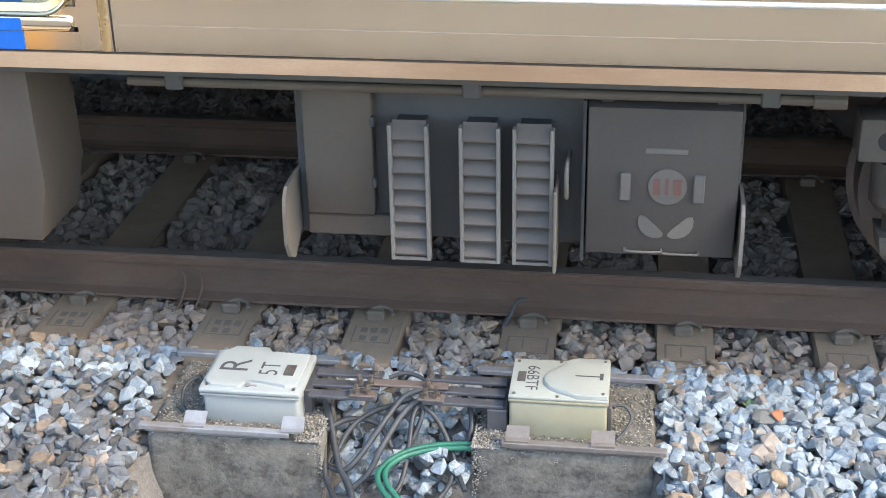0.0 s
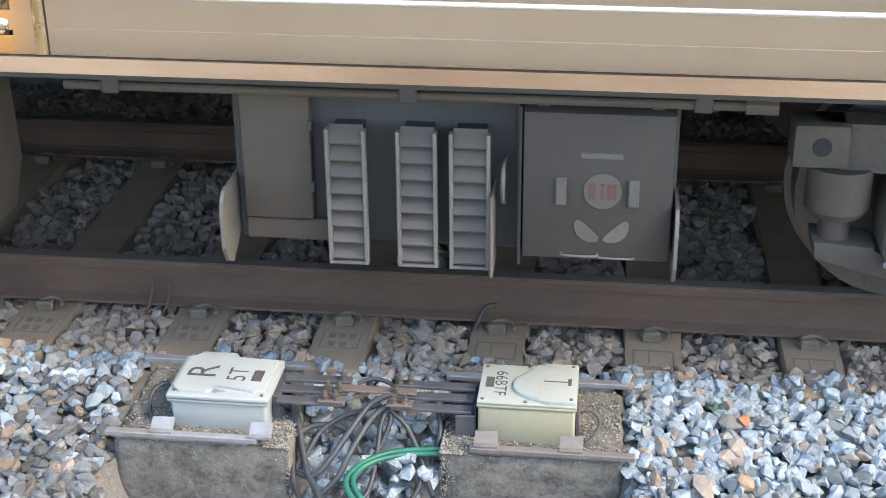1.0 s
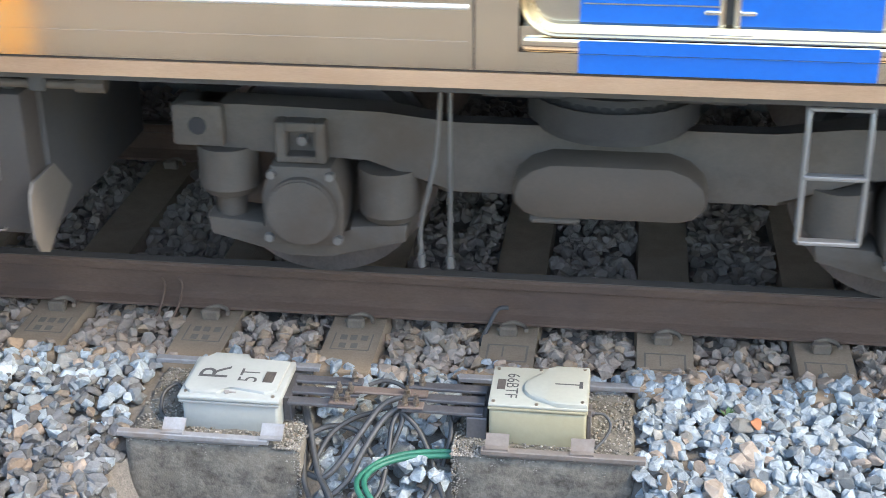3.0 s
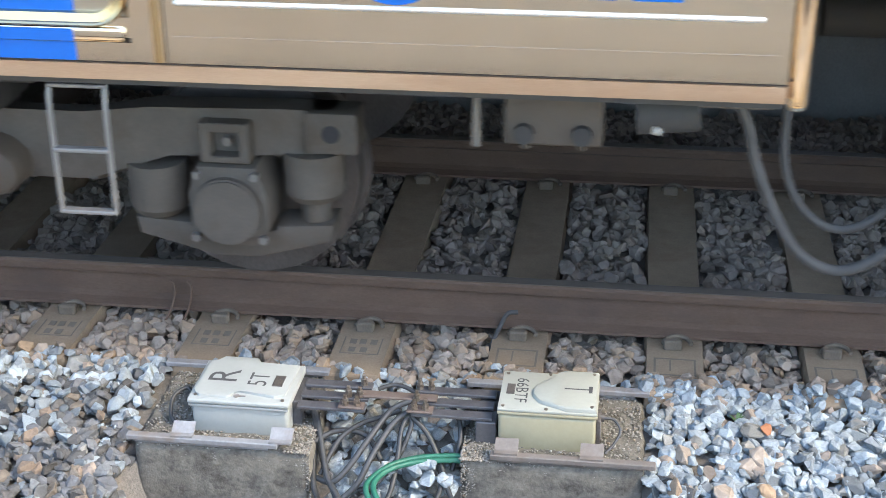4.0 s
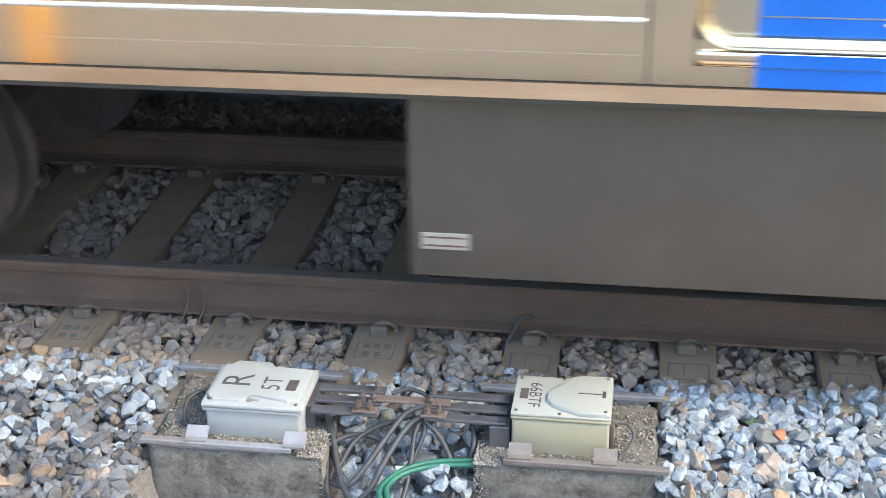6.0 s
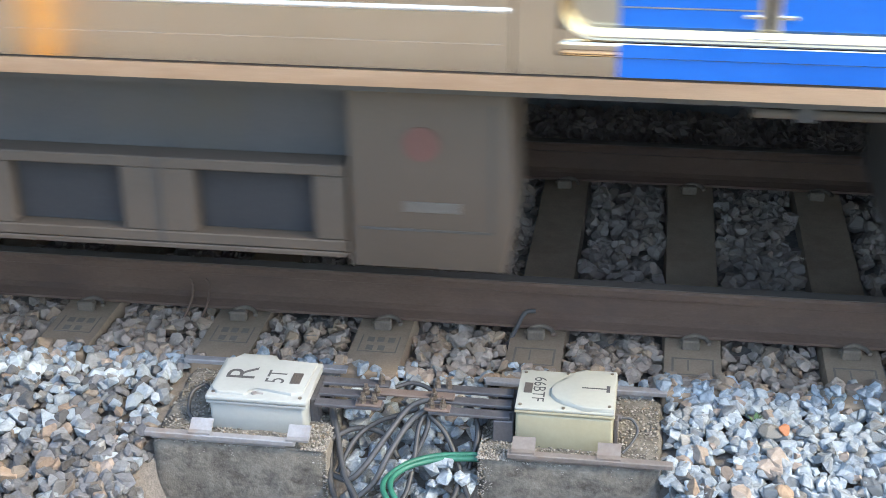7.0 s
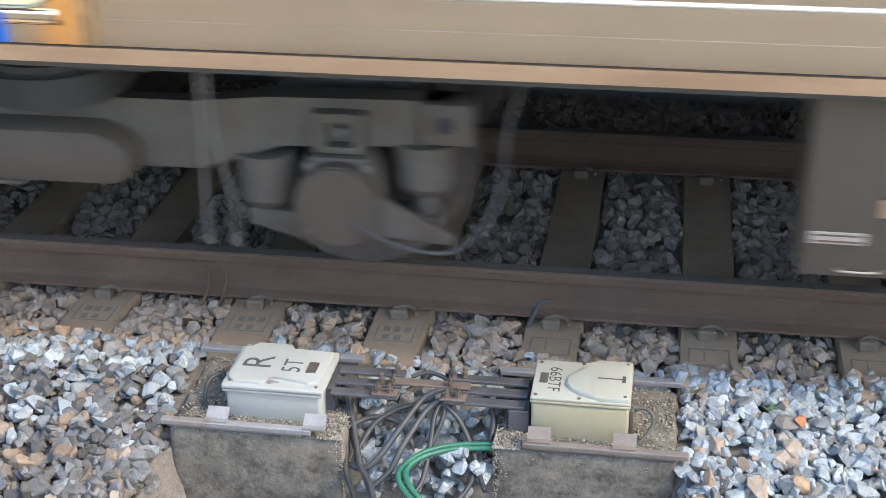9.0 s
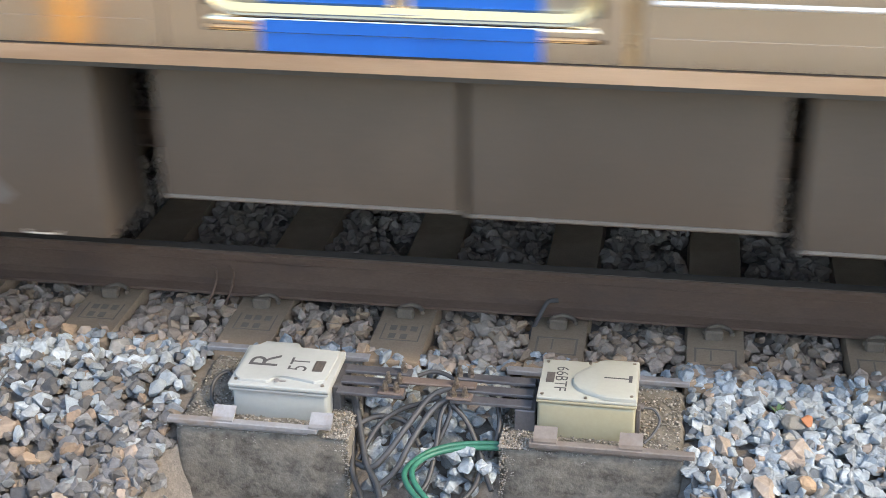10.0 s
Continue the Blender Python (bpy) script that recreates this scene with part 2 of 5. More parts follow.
def thing(name, label, category, at=(0, 0, 0), group="", kind=""):
    ob = new(name)
    ob.empty_display_size = 0.1
    ob.location = at
    return tagged(ob, label, category, group, kind)


def setting(name, bm, mat, label, category, smooth=0.0):
    return tagged(part(name, bm, mat, None, "", smooth), label, category, "", "structure")


def box(bm, x0, x1, y0, y1, z0, z1, bevel=0.0, seg=1):
    m = Matrix.Translation(((x0 + x1) / 2, (y0 + y1) / 2, (z0 + z1) / 2)) @ Matrix.Diagonal((x1 - x0, y1 - y0, z1 - z0, 1))
    vs = bmesh.ops.create_cube(bm, size=1, matrix=m)["verts"]
    if bevel:
        es = list({e for v in vs for e in v.link_edges})
        bmesh.ops.bevel(bm, geom=es, offset=bevel, segments=seg, affect="EDGES", profile=0.5)
    return bm


def prism(bm, pts, y0, y1, bevel=0.0):
    """A polygon in the xz plane drawn out along y."""
    a = [bm.verts.new((x, y0, z)) for x, z in pts]
    b = [bm.verts.new((x, y1, z)) for x, z in pts]
    k = len(pts)
    fs = [bm.faces.new(a), bm.faces.new(b[::-1])]
    for i in range(k):
        fs.append(bm.faces.new((a[i], b[i], b[(i + 1) % k], a[(i + 1) % k])))
    if bevel:
        bmesh.ops.bevel(bm, geom=list(fs[0].edges), offset=bevel, segments=2, affect="EDGES", profile=0.5)
    return bm


def rod(bm, p, q, r, n=16, r2=None):
    p, q = Vector(p), Vector(q)
    m = Matrix.Translation((p + q) / 2) @ (q - p).to_track_quat("Z", "Y").to_matrix().to_4x4()
    bmesh.ops.create_cone(bm, cap_ends=True, segments=n, radius1=r, radius2=r if r2 is None else r2, depth=(q - p).length, matrix=m)
    return bm


def curve_points(pts, step=6):
    p = [Vector(a) for a in pts]
    p = [2 * p[0] - p[1]] + p + [2 * p[-1] - p[-2]]
    out = []
    for i in range(1, len(p) - 2):
        for k in range(step):
            t = k / step
            out.append(0.5 * (2 * p[i] + (p[i + 1] - p[i - 1]) * t + (2 * p[i - 1] - 5 * p[i] + 4 * p[i + 1] - p[i + 2]) * t * t + (3 * p[i] - p[i - 1] - 3 * p[i + 1] + p[i + 2]) * t ** 3))
    return out + [p[-2]]


def tube(bm, pts, r, n=10, step=6):
    """A round bar or hose along a smooth way through the points."""
    c = curve_points(pts, step)
    rings, up = [], None
    for i, p in enumerate(c):
        d = (c[min(i + 1, len(c) - 1)] - c[max(i - 1, 0)]).normalized()
        if up is None:
            up = d.orthogonal().normalized()
        up = (up - d * up.dot(d)).normalized()
        side = d.cross(up)
        rings.append([bm.verts.new(p + r * (math.cos(a) * up + math.sin(a) * side)) for a in (2 * math.pi * k / n for k in range(n))])
    for a, b in zip(rings, rings[1:]):
        for k in range(n):
            bm.faces.new((a[k], a[(k + 1) % n], b[(k + 1) % n], b[k]))
    bm.faces.new(rings[0])
    bm.faces.new(rings[-1][::-1])
    return bm


def B():
    return bmesh.new()


def text_mesh(body, size, depth=0.0):
    """The outline of a word as flat mesh data in the xy plane."""
    c = bpy.data.curves.new("word", "FONT")
    c.body, c.size, c.align_x, c.align_y, c.extrude, c.resolution_u = body, size, "CENTER", "CENTER", depth, 3
    ob = bpy.data.objects.new("word", c)
    scene.collection.objects.link(ob)
    me = bpy.data.meshes.new_from_object(ob.evaluated_get(bpy.context.evaluated_depsgraph_get()))
    bpy.data.objects.remove(ob)
    return me


# ---- ground, far and near structures ----
SLEEPERS = [-2.19, -1.56, -0.98, -0.385, 0.203, 0.79]
SLEEPERS = [-2.19 - 0.595 * k for k in range(6, 0, -1)] + SLEEPERS + [0.79 + 0.595 * k for k in range(1, 8)]
BLOCKS = [(-1.655, -1.03, -0.955, -0.44), (-0.515, 0.10, -0.925, -0.45)]


def ramp01(a, b, v):
    t = min(1.0, max(0.0, (v - a) / (b - a)))
    return t * t * (3 - 2 * t)


def bed(x, y):
    """Height of the ballast's surface."""
    z = -0.215
    if y < -0.72:
        z -= 0.30 * (-0.72 - y)
    if y > 2.0:
        z -= 0.10 * min(1.2, y - 2.0)
    hollow = max(0.0, 1 - abs(x + 0.78) / 0.33) * max(0.0, 1 - abs(y + 0.90) / 0.36)
    z -= 0.13 * min(1.0, 1.8 * hollow)
    z -= 0.40 * ramp01(-0.92, -0.97, y) * ramp01(-1.70, -1.665, x) * ramp01(0.15, 0.11, x)
    return max(z, -0.78) + 0.018 * noise.noise((x * 3.1, y * 3.1, 0.3))


xs = [-3000, -300, -60, -12] + [-5 + 0.1 * i for i in range(101)] + [12, 60, 300, 3000]
ys = [-3000, -300, -60, -12] + [-6 + 0.1 * i for i in range(101)] + [12, 60, 300, 3000]
bm = B()
grid = [[bm.verts.new((x, y, bed(x, y) - 0.035)) for x in xs] for y in ys]
for j in range(len(ys) - 1):
    for i in range(len(xs) - 1):
        bm.faces.new((grid[j][i], grid[j][i + 1], grid[j + 1][i + 1], grid[j + 1][i]))
setting("ground", bm, EARTH, "dusty brown-grey fines under the track ballast", "ground", 60)

# Added far wall and overhang, placed to cut light behind and under the train.
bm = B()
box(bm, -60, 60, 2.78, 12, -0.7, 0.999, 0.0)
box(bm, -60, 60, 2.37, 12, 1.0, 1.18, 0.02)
setting("wall_far_platform", bm, FARWALL, "added dark wall and overhang that block light behind the train", "platform wall")
bm = B()
box(bm, -60, 60, -14, -5.05, -0.7, 1.1, 0.02)
setting("platform", bm, PLATFORM, "plain tan concrete platform beside the near track", "platform")
bm = B()
box(bm, -60, 60, -5.04, -3.30, -0.75, -0.40, 0.0)
setting("track_bed", bm, BED, "tan ballast bed beside the near platform", "track bed")
# Added unseen strip between the near rails, a coloured reflector for the steel.
bm = B()
box(bm, -60, 60, -3.299, -1.9, -0.75, -0.398, 0.0)
setting("track_bed", bm, BED_OCHRE, "unseen ochre bed strip added to give the steel edges gold reflections", "track bed")


def rail_profile():
    half = [(0.0725, -0.174), (0.0725, -0.163), (0.03, -0.150), (0.009, -0.135), (0.009, -0.052), (0.0345, -0.038), (0.0365, -0.010), (0.030, -0.001)]
    return half + [(-a, b) for a, b in reversed(half)]


def rail(y, name, label):
    ob = thing(name, label, "rail", (0, y, 0), "rails of the track", "structure")
    bm = B()
    pr = rail_profile()
    a = [bm.verts.new((-60, p, z)) for p, z in pr]
    b = [bm.verts.new((60, p, z)) for p, z in pr]
    for i in range(len(pr)):
        bm.faces.new((a[i], a[(i + 1) % len(pr)], b[(i + 1) % len(pr)], b[i]))
    bm.faces.new(a), bm.faces.new(b[::-1])
    part("rail_web", bm, RUST, ob)
    bm = B()
    box(bm, -60, 60, -0.026, 0.026, -0.004, 0.0015)
    part("running_surface", bm, RAILTOP, ob, "worn strip on the rail head")
    return ob


rail(-0.01, "rail", "rust-brown steel rail with a dull worn top")
rail(1.49, "rail", "rust-brown steel rail of the far side in the shade of the train")
rail(-2.45, "rail", "rust-brown steel rail of the near track")
rail(-3.95, "rail", "rust-brown steel rail beside the near platform")

# Added sunlit orange board by the near track, unseen but for its mirrored streak.
post = thing("streak_board", "unseen orange board added for the streak mirrored in the steel sides", "marker board", (-3.66, -4.55, -0.4))
post.rotation_euler = (0, 0, radians(32))
bm = B()
box(bm, -0.03, 0.03, -0.09, 0.09, 0.02, 1.45, 0.01, 2)
part("board", bm, ORANGE, post, "", 40)
bm = B()
box(bm, -0.10, 0.10, -0.15, 0.15, -0.02, 0.02, 0.005)
part("base_plate", bm, GALV, post)


# ---- sleepers and rail fastenings ----
def sleeper(x, k):
    ob = thing("sleeper", "grey-brown concrete sleeper with stamped panel, half sunk in ballast", "sleeper", (x, 0, 0), "sleepers of the track", "structure")
    bm = B()
    prof = [(-0.135, -0.38), (0.135, -0.38), (0.104, -0.19), (-0.104, -0.19)]
    prism(bm, prof, -0.47, 1.97, 0.012)
    part("body", bm, SLEEPER, ob)
    for yr in (-0.01, 1.49):
        for s in (-1, 1):
            y = yr + s * 0.125
            bm = B()
            box(bm, -0.042, 0.028, y - 0.016, y + 0.016, -0.192, -0.150, 0.006)
            box(bm, -0.034, 0.02, y - 0.016 - s * 0.03, y + 0.016 - s * 0.03, -0.186, -0.160, 0.005)
            part("shoulder", bm, CLIP, ob, "dusty cast shoulder")
            bm = B()
            tube(bm, [(-0.045, y - s * 0.005, -0.170), (-0.03, y - s * 0.03, -0.164), (0.01, y - s * 0.046, -0.157), (0.05, y - s * 0.03, -0.162), (0.062, y + s * 0.0, -0.166)], 0.009, 8, 4)
            part("rail_clip", bm, CLIP, ob, "dusty spring clip", 60)
    # Stamped recesses are raised bars here, with their shade put into the colour.
    if k in (0, 1, 2):
        bm = B()
        for a, b in ((-0.05, -0.222), (-0.012, -0.222), (0.03, -0.222), (-0.045, -0.285), (0.0, -0.285)):
            box(bm, a, a + 0.026, b - 0.018, b + 0.018, -0.191, -0.1885)
        part("imprint", bm, IMPRINT, ob, "stamped marks drawn as shade-dark bars")
        bm = B()
        for a in ((-0.075, -0.07, -0.318, -0.19), (0.07, 0.075, -0.318, -0.19), (-0.07, 0.07, -0.318, -0.313)):
            box(bm, *a, -0.191, -0.189)
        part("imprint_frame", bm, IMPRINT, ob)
    else:
        bm = B()
        for a in ((-0.078, -0.070, -0.335, -0.21), (0.070, 0.078, -0.335, -0.21), (-0.07, 0.07, -0.335, -0.328), (-0.07, 0.07, -0.217, -0.21), (-0.02, -0.014, -0.30, -0.225)):
            box(bm, *a, -0.191, -0.1888)
        part("imprint_frame", bm, IMPRINT, ob, "stamped rectangle drawn in shade-dark lines")
    return ob


for k, x in enumerate(SLEEPERS):
    sleeper(x, k - 6)

bond = thing("bond_wire", "thin grey bonding wire bent from rail foot into ballast", "wire", (0, 0, 0))
bm = B()
tube(bm, [(-0.50, -0.17, -0.22), (-0.47, -0.10, -0.17), (-0.44, -0.06, -0.12), (-0.40, -0.05, -0.115)], 0.009, 8)
part("wire", bm, HOSE, bond, "", 60)
bond2 = thing("bond_wire", "pair of thin grey bonding wires beside the rail", "wire", (0, 0, 0))
for d in (0.0, 0.07):
    bm = B()
    tube(bm, [(-1.80 + d, -0.15, -0.21), (-1.78 + d, -0.09, -0.16), (-1.77 + d, -0.06, -0.09), (-1.79 + d, -0.05, -0.06)], 0.0055, 8)
    part("wire", bm, RUST, bond2, "", 60)

stub = thing("lineside_stub", "short rusty brown lineside post standing in ballast", "post", (-2.60, -0.60, -0.32))
bm = B()
box(bm, -0.11, 0.10, -0.06, 0.10, 0, 0.30, 0.015)
part("shaft", bm, OLDWOOD, stub)
bm = B()
box(bm, -0.085, 0.075, -0.03, 0.12, 0.301, 0.40, 0.012)
part("cap", bm, OLDWOOD, stub)


# ---- trackside boxes on their concrete blocks ----
def prism_z(bm, pts, z0, z1, bevel=0.0):
    """A polygon in the xy plane drawn upwards."""
    a = [bm.verts.new((x, y, z0)) for x, y in pts]
    b = [bm.verts.new((x, y, z1)) for x, y in pts]
    k = len(pts)
    bm.faces.new(a[::-1])
    top = bm.faces.new(b)
    for i in range(k):
        bm.faces.new((a[i], a[(i + 1) % k], b[(i + 1) % k], b[i]))
    if bevel:
        bmesh.ops.bevel(bm, geom=list(top.edges), offset=bevel, segments=2, affect="EDGES", profile=0.5)
    return bm


def rough_block(x0, x1, y0, y1, z0, z1, seed):
    """A worn concrete block with crumbled edges."""
    bm = B()
    box(bm, x0, x1, y0, y1, z0, z1, 0.03, 3)
    bmesh.ops.subdivide_edges(bm, edges=[e for e in bm.edges if e.calc_length() > 0.1], cuts=14, use_grid_fill=True)
    for v in bm.verts:
        near = min(v.co.x - x0, x1 - v.co.x) < 0.04 or min(v.co.y - y0, y1 - v.co.y) < 0.03 or z1 - v.co.z < 0.02
        n = noise.noise_vector(v.co * 14 + Vector((seed, 0, 0)))
        m = noise.noise_vector(v.co * 45 + Vector((seed, 3, 0)))
        v.co += n * (0.006 if near else 0.003) + m * 0.003
    return bm


def gravel_mesh(pebbles, parent):
    """Small rounded stones bedded in concrete, as one mesh of eight-sided grains."""
    tri = [(0, 2, 4), (2, 1, 4), (1, 3, 4), (3, 0, 4), (2, 0, 5), (1, 2, 5), (3, 1, 5), (0, 3, 5)]
    verts, faces = [], []
    for x, y, z, r, u in pebbles:
        c, d, q, n = r * math.cos(6.3 * u), r * math.sin(6.3 * u), 0.6 + 0.4 * ((7 * u) % 1), len(verts)
        verts += [(x + c, y + d, z), (x - c, y - d, z), (x - d * q, y + c * q, z + 0.2 * r), (x + d * q, y - c * q, z - 0.2 * r), (x, y, z + 0.65 * r), (x, y, z - 0.65 * r)]
        faces += [[n + i for i in t] for t in tri]
    me = bpy.data.meshes.new("exposed_gravel")
    me.from_pydata(verts, [], faces)
    me.materials.append(PEBBLE)
    me.shade_smooth()
    ob = new("exposed_gravel", me)
    ob.parent = parent
    return tagged(ob, "exposed aggregate on the worn top", kind="stuff")


for k, (x0, x1, y0, y1) in enumerate(BLOCKS):
    blk = thing("concrete_block", ("weathered dark-grey concrete block carrying a white box", "weathered dark-grey concrete block carrying a cream box")[k], "concrete block", (0, 0, 0), "blocks under the trackside boxes")
    part("body", rough_block(x0, x1, y0, y1, -0.85, -0.225, 3.7 * k), CONCRETE, blk, "", 50)
    pebbles, rng = [], random.Random(40 + k)
    for _ in range(2400):
        x, y = rng.uniform(x0 + 0.015, x1 - 0.015), rng.uniform(y0 + 0.012, y1 - 0.015)
        if rng.random() < 0.16:
            x = (x1 - 0.09 * rng.random() ** 1.5, x0 + 0.10 * rng.random() ** 1.5)[k]
            y = y0 + 0.2 * rng.random() ** 2
        pebbles.append((x, y, -0.2225, rng.uniform(0.003, 0.008), rng.random()))
    worn = (x1, x0)[k]
    for i in range(700):
        x, y, z = rng.uniform(x0 + 0.02, x1 - 0.02), y0 + 0.004, -0.234 - 0.04 * rng.random() ** 2.2
        if i % 2 == 0:
            x = worn + (-1, 1)[k] * 0.05 * rng.random() ** 1.6
            z = -0.237 - 0.3 * rng.random() ** 1.5
        if z > -0.257:
            y += 0.012 * (z + 0.257) / 0.03
        pebbles.append((x, y, z, rng.uniform(0.002, 0.006), rng.random()))
    gravel_mesh(pebbles, blk)
    # channel strip along the front edge, and the rear one
    fs = thing("mounting_frame", "grey galvanised steel strip frame clamped round the block", "mounting frame", (0, 0, 0), "frames of the trackside boxes")
    xa, xb = ((x0 - 0.012, x1 - 0.105), (x0 + 0.10, x1 + 0.035))[k]
    bm = B()
    box(bm, xa, xb, y0 - 0.012, y0 + 0.018, -0.208, -0.188, 0.003)
    box(bm, xa + 0.02, xb - 0.04, y0 + 0.010, y0 + 0.0175, -0.228, -0.207)
    part("front_strip", bm, (GALV, STRIP)[k], fs)
    bm = B()
    box(bm, x0 - 0.03, x1 + (-0.03, 0.012)[k], y1 - 0.03, y1 + 0.005, -0.206, -0.186, 0.003)
    box(bm, x0 + 0.03, x1 - 0.04, y1 - 0.016, y1 - 0.004, -0.230, -0.205)
    part("rear_strip", bm, GALV, fs)
    tabs = ((-1.51, -1.165), (-0.40, -0.115))[k]
    for tx in tabs:
        bm = B()
        prof = [(y0 - 0.010, -0.188), (y0 + 0.012, -0.1875), (y0 + 0.050, -0.160), (y0 + 0.047, -0.155), (y0 + 0.010, -0.180), (y0 - 0.010, -0.181)]
        va, vb = [bm.verts.new((tx, p, z)) for p, z in prof], [bm.verts.new((tx + 0.078, p, z + 0.001)) for p, z in prof]
        bm.faces.new(va), bm.faces.new(vb[::-1])
        for i in range(6):
            bm.faces.new((va[i], vb[i], vb[(i + 1) % 6], va[(i + 1) % 6]))
        part("clamp_tab", bm, (GALV, STRIP)[k], fs)


def screw(bm, x, y, z, r=0.006):
    rod(bm, (x, y, z - 0.002), (x, y, z + 0.004), r, 10)
    return bm


def put_word(body, size, mat, parent, x, y, z, turn, name, squash=1.0):
    me = text_mesh(body, size)
    me.materials.clear()
    me.materials.append(mat)
    ob = new(name, me)
    ob.parent = parent
    ob.matrix_basis = pose(x, y, z, 0, 0, turn) @ Matrix.Diagonal((squash, 1, 1, 1))
    return ob


# white receiver box
WB = thing("junction_box", "white enamelled trackside box lettered R and 5T", "junction box", (0, 0, 0), "trackside boxes")
WX0, WX1, WY0, WY1, WZ0, WZ1 = -1.468, -1.118, -0.862, -0.600, -0.237, -0.116
bm = B()
box(bm, WX0 + 0.006, WX1 - 0.006, WY0 + 0.006, WY1 - 0.006, WZ0, WZ1, 0.012, 3)
part("body", bm, WHITE_BOX, WB, "", 40)
bm = B()
box(bm, WX0 - 0.003, WX1 + 0.003, WY0 - 0.003, WY1 + 0.003, WZ1 - 0.004, WZ1 + 0.006, 0.003, 2)
part("seal_rim", bm, WHITE_BOX, WB, "", 40)
bm = B()
box(bm, WX0 - 0.005, WX1 + 0.005, WY0 - 0.006, WY1 + 0.004, WZ1 + 0.008, WZ1 + 0.026, 0.006, 3)
lid = part("lid", bm, WHITE_BOX, WB, "white lid with raised centre", 40)
bm = B()
prism_z(bm, [(WX0 + 0.006, WY0 + 0.045), (WX0 + 0.02, WY0 + 0.028), (WX0 + 0.035, WY0 + 0.014), (WX0 + 0.130, WY0 + 0.012), (WX0 + 0.142, WY0 + 0.022), (WX0 + 0.150, WY0 + 0.045), (WX0 + 0.168, WY0 + 0.055), (WX0 + 0.20, WY0 + 0.050), (WX1 - 0.055, WY0 + 0.030), (WX1 - 0.018, WY0 + 0.050), (WX1 - 0.012, WY1 - 0.012), (WX0 + 0.19, WY1 - 0.012), (WX0 + 0.178, WY1 + 0.022), (WX0 + 0.055, WY1 + 0.022), (WX0 + 0.040, WY1 - 0.012), (WX0 + 0.010, WY1 - 0.016)], WZ1 + 0.020, WZ1 + 0.036, 0.004)
part("raised_panel", bm, WHITE_BOX, lid, "", 30)
for sx, sy in ((WX0 + 0.018, WY0 + 0.024), (WX1 - 0.022, WY0 + 0.018), (WX1 - 0.02, WY1 - 0.018)):
    part("screw", screw(B(), sx, sy, WZ1 + 0.027), BRASS, lid, "small dark lid screw")
bm = B()
rod(bm, (WX0 + 0.162, WY0 + 0.030, WZ1 + 0.018), (WX0 + 0.162, WY0 + 0.030, WZ1 + 0.031), 0.010, 14)
box(bm, WX0 + 0.165, WX0 + 0.195, WY0 + 0.027, WY0 + 0.034, WZ1 + 0.0255, WZ1 + 0.030, 0.001)
part("latch", bm, GALV, WB, "small lid latch")
WT = WZ1 + 0.0366
put_word("R", 0.15, INK, WB, WX0 + 0.095, WY0 + 0.145, WT, 90, "letter")
put_word("5T", 0.098, INK, WB, WX0 + 0.22, WY0 + 0.135, WT, 90, "letters", 0.85)
bm = B()
box(bm, WX1 - 0.078, WX1 - 0.042, WY0 + 0.095, WY0 + 0.165, WT - 0.001, WT + 0.002)
part("name_plate", bm, PLATE, WB, "small brown name plate")
bm = B()
for q in (0, 1, 2):
    box(bm, WX1 - 0.072 + 0.010 * q, WX1 - 0.067 + 0.010 * q, WY0 + 0.102, WY0 + 0.158 - 0.012 * q, WT + 0.001, WT + 0.003)
part("plate_bars", bm, EQUIP_PALE, WB, "worn pale lines on the plate")
bm = B()
box(bm, WX1 - 0.007, WX1 + 0.024, WY0 + 0.085, WY1 - 0.01, WZ0 + 0.005, WZ1 - 0.012, 0.004)
part("terminal_cover", bm, BAR, WB, "dark terminal cover plate")
for s in range(2, 5):
    part("cable_gland", rod(B(), (WX1 + 0.026, WY0 + 0.03 + 0.055 * s, WZ0 + 0.045), (WX1 + 0.05, WY0 + 0.03 + 0.055 * s, WZ0 + 0.035), 0.015, 12), CABLE, WB, "black cable gland", 40)

# cream transmitter box
CB = thing("junction_box", "cream enamelled trackside box lettered T with an oval lid relief", "junction box", (0, 0, 0), "trackside boxes")
CX0, CX1, CY0, CY1, CZ0, CZ1 = -0.402, -0.064, -0.832, -0.575, -0.236, -0.096
bm = B()
box(bm, CX0 + 0.004, CX1 - 0.004, CY0 + 0.004, CY1 - 0.004, CZ0, CZ1, 0.012, 3)
part("body", bm, CREAM_BOX, CB, "", 40)
bm = B()
box(bm, CX0, CX1, CY0, CY1, CZ1 + 0.003, CZ1 + 0.014, 0.004, 2)
part("seal_rim", bm, CREAM_BOX, CB, "", 40)
bm = B()
box(bm, CX0 + 0.001, CX1 - 0.001, CY0 + 0.001, CY1 - 0.001, CZ1 + 0.015, CZ1 + 0.026, 0.004, 2)
lid = part("lid", bm, CREAM_LID, CB, "cream-white lid", 40)
bm = B()
wave = [(0.232, 0.004), (0.205, 0.019), (0.165, 0.034), (0.135, 0.055), (0.115, 0.09), (0.113, 0.125), (0.125, 0.16), (0.15, 0.19), (0.18, 0.208), (0.205, 0.225), (0.215, 0.262)]
prism_z(bm, [(CX0 + a, CY0 + b) for a, b in wave] + [(CX1 - 0.002, CY1 + 0.004), (CX1 - 0.002, CY0 + 0.004)], CZ1 + 0.022, CZ1 + 0.042, 0.014)
part("raised_panel", bm, CREAM_LID, lid, "raised half of the lid with a curved edge", 30)
CT = CZ1 + 0.026
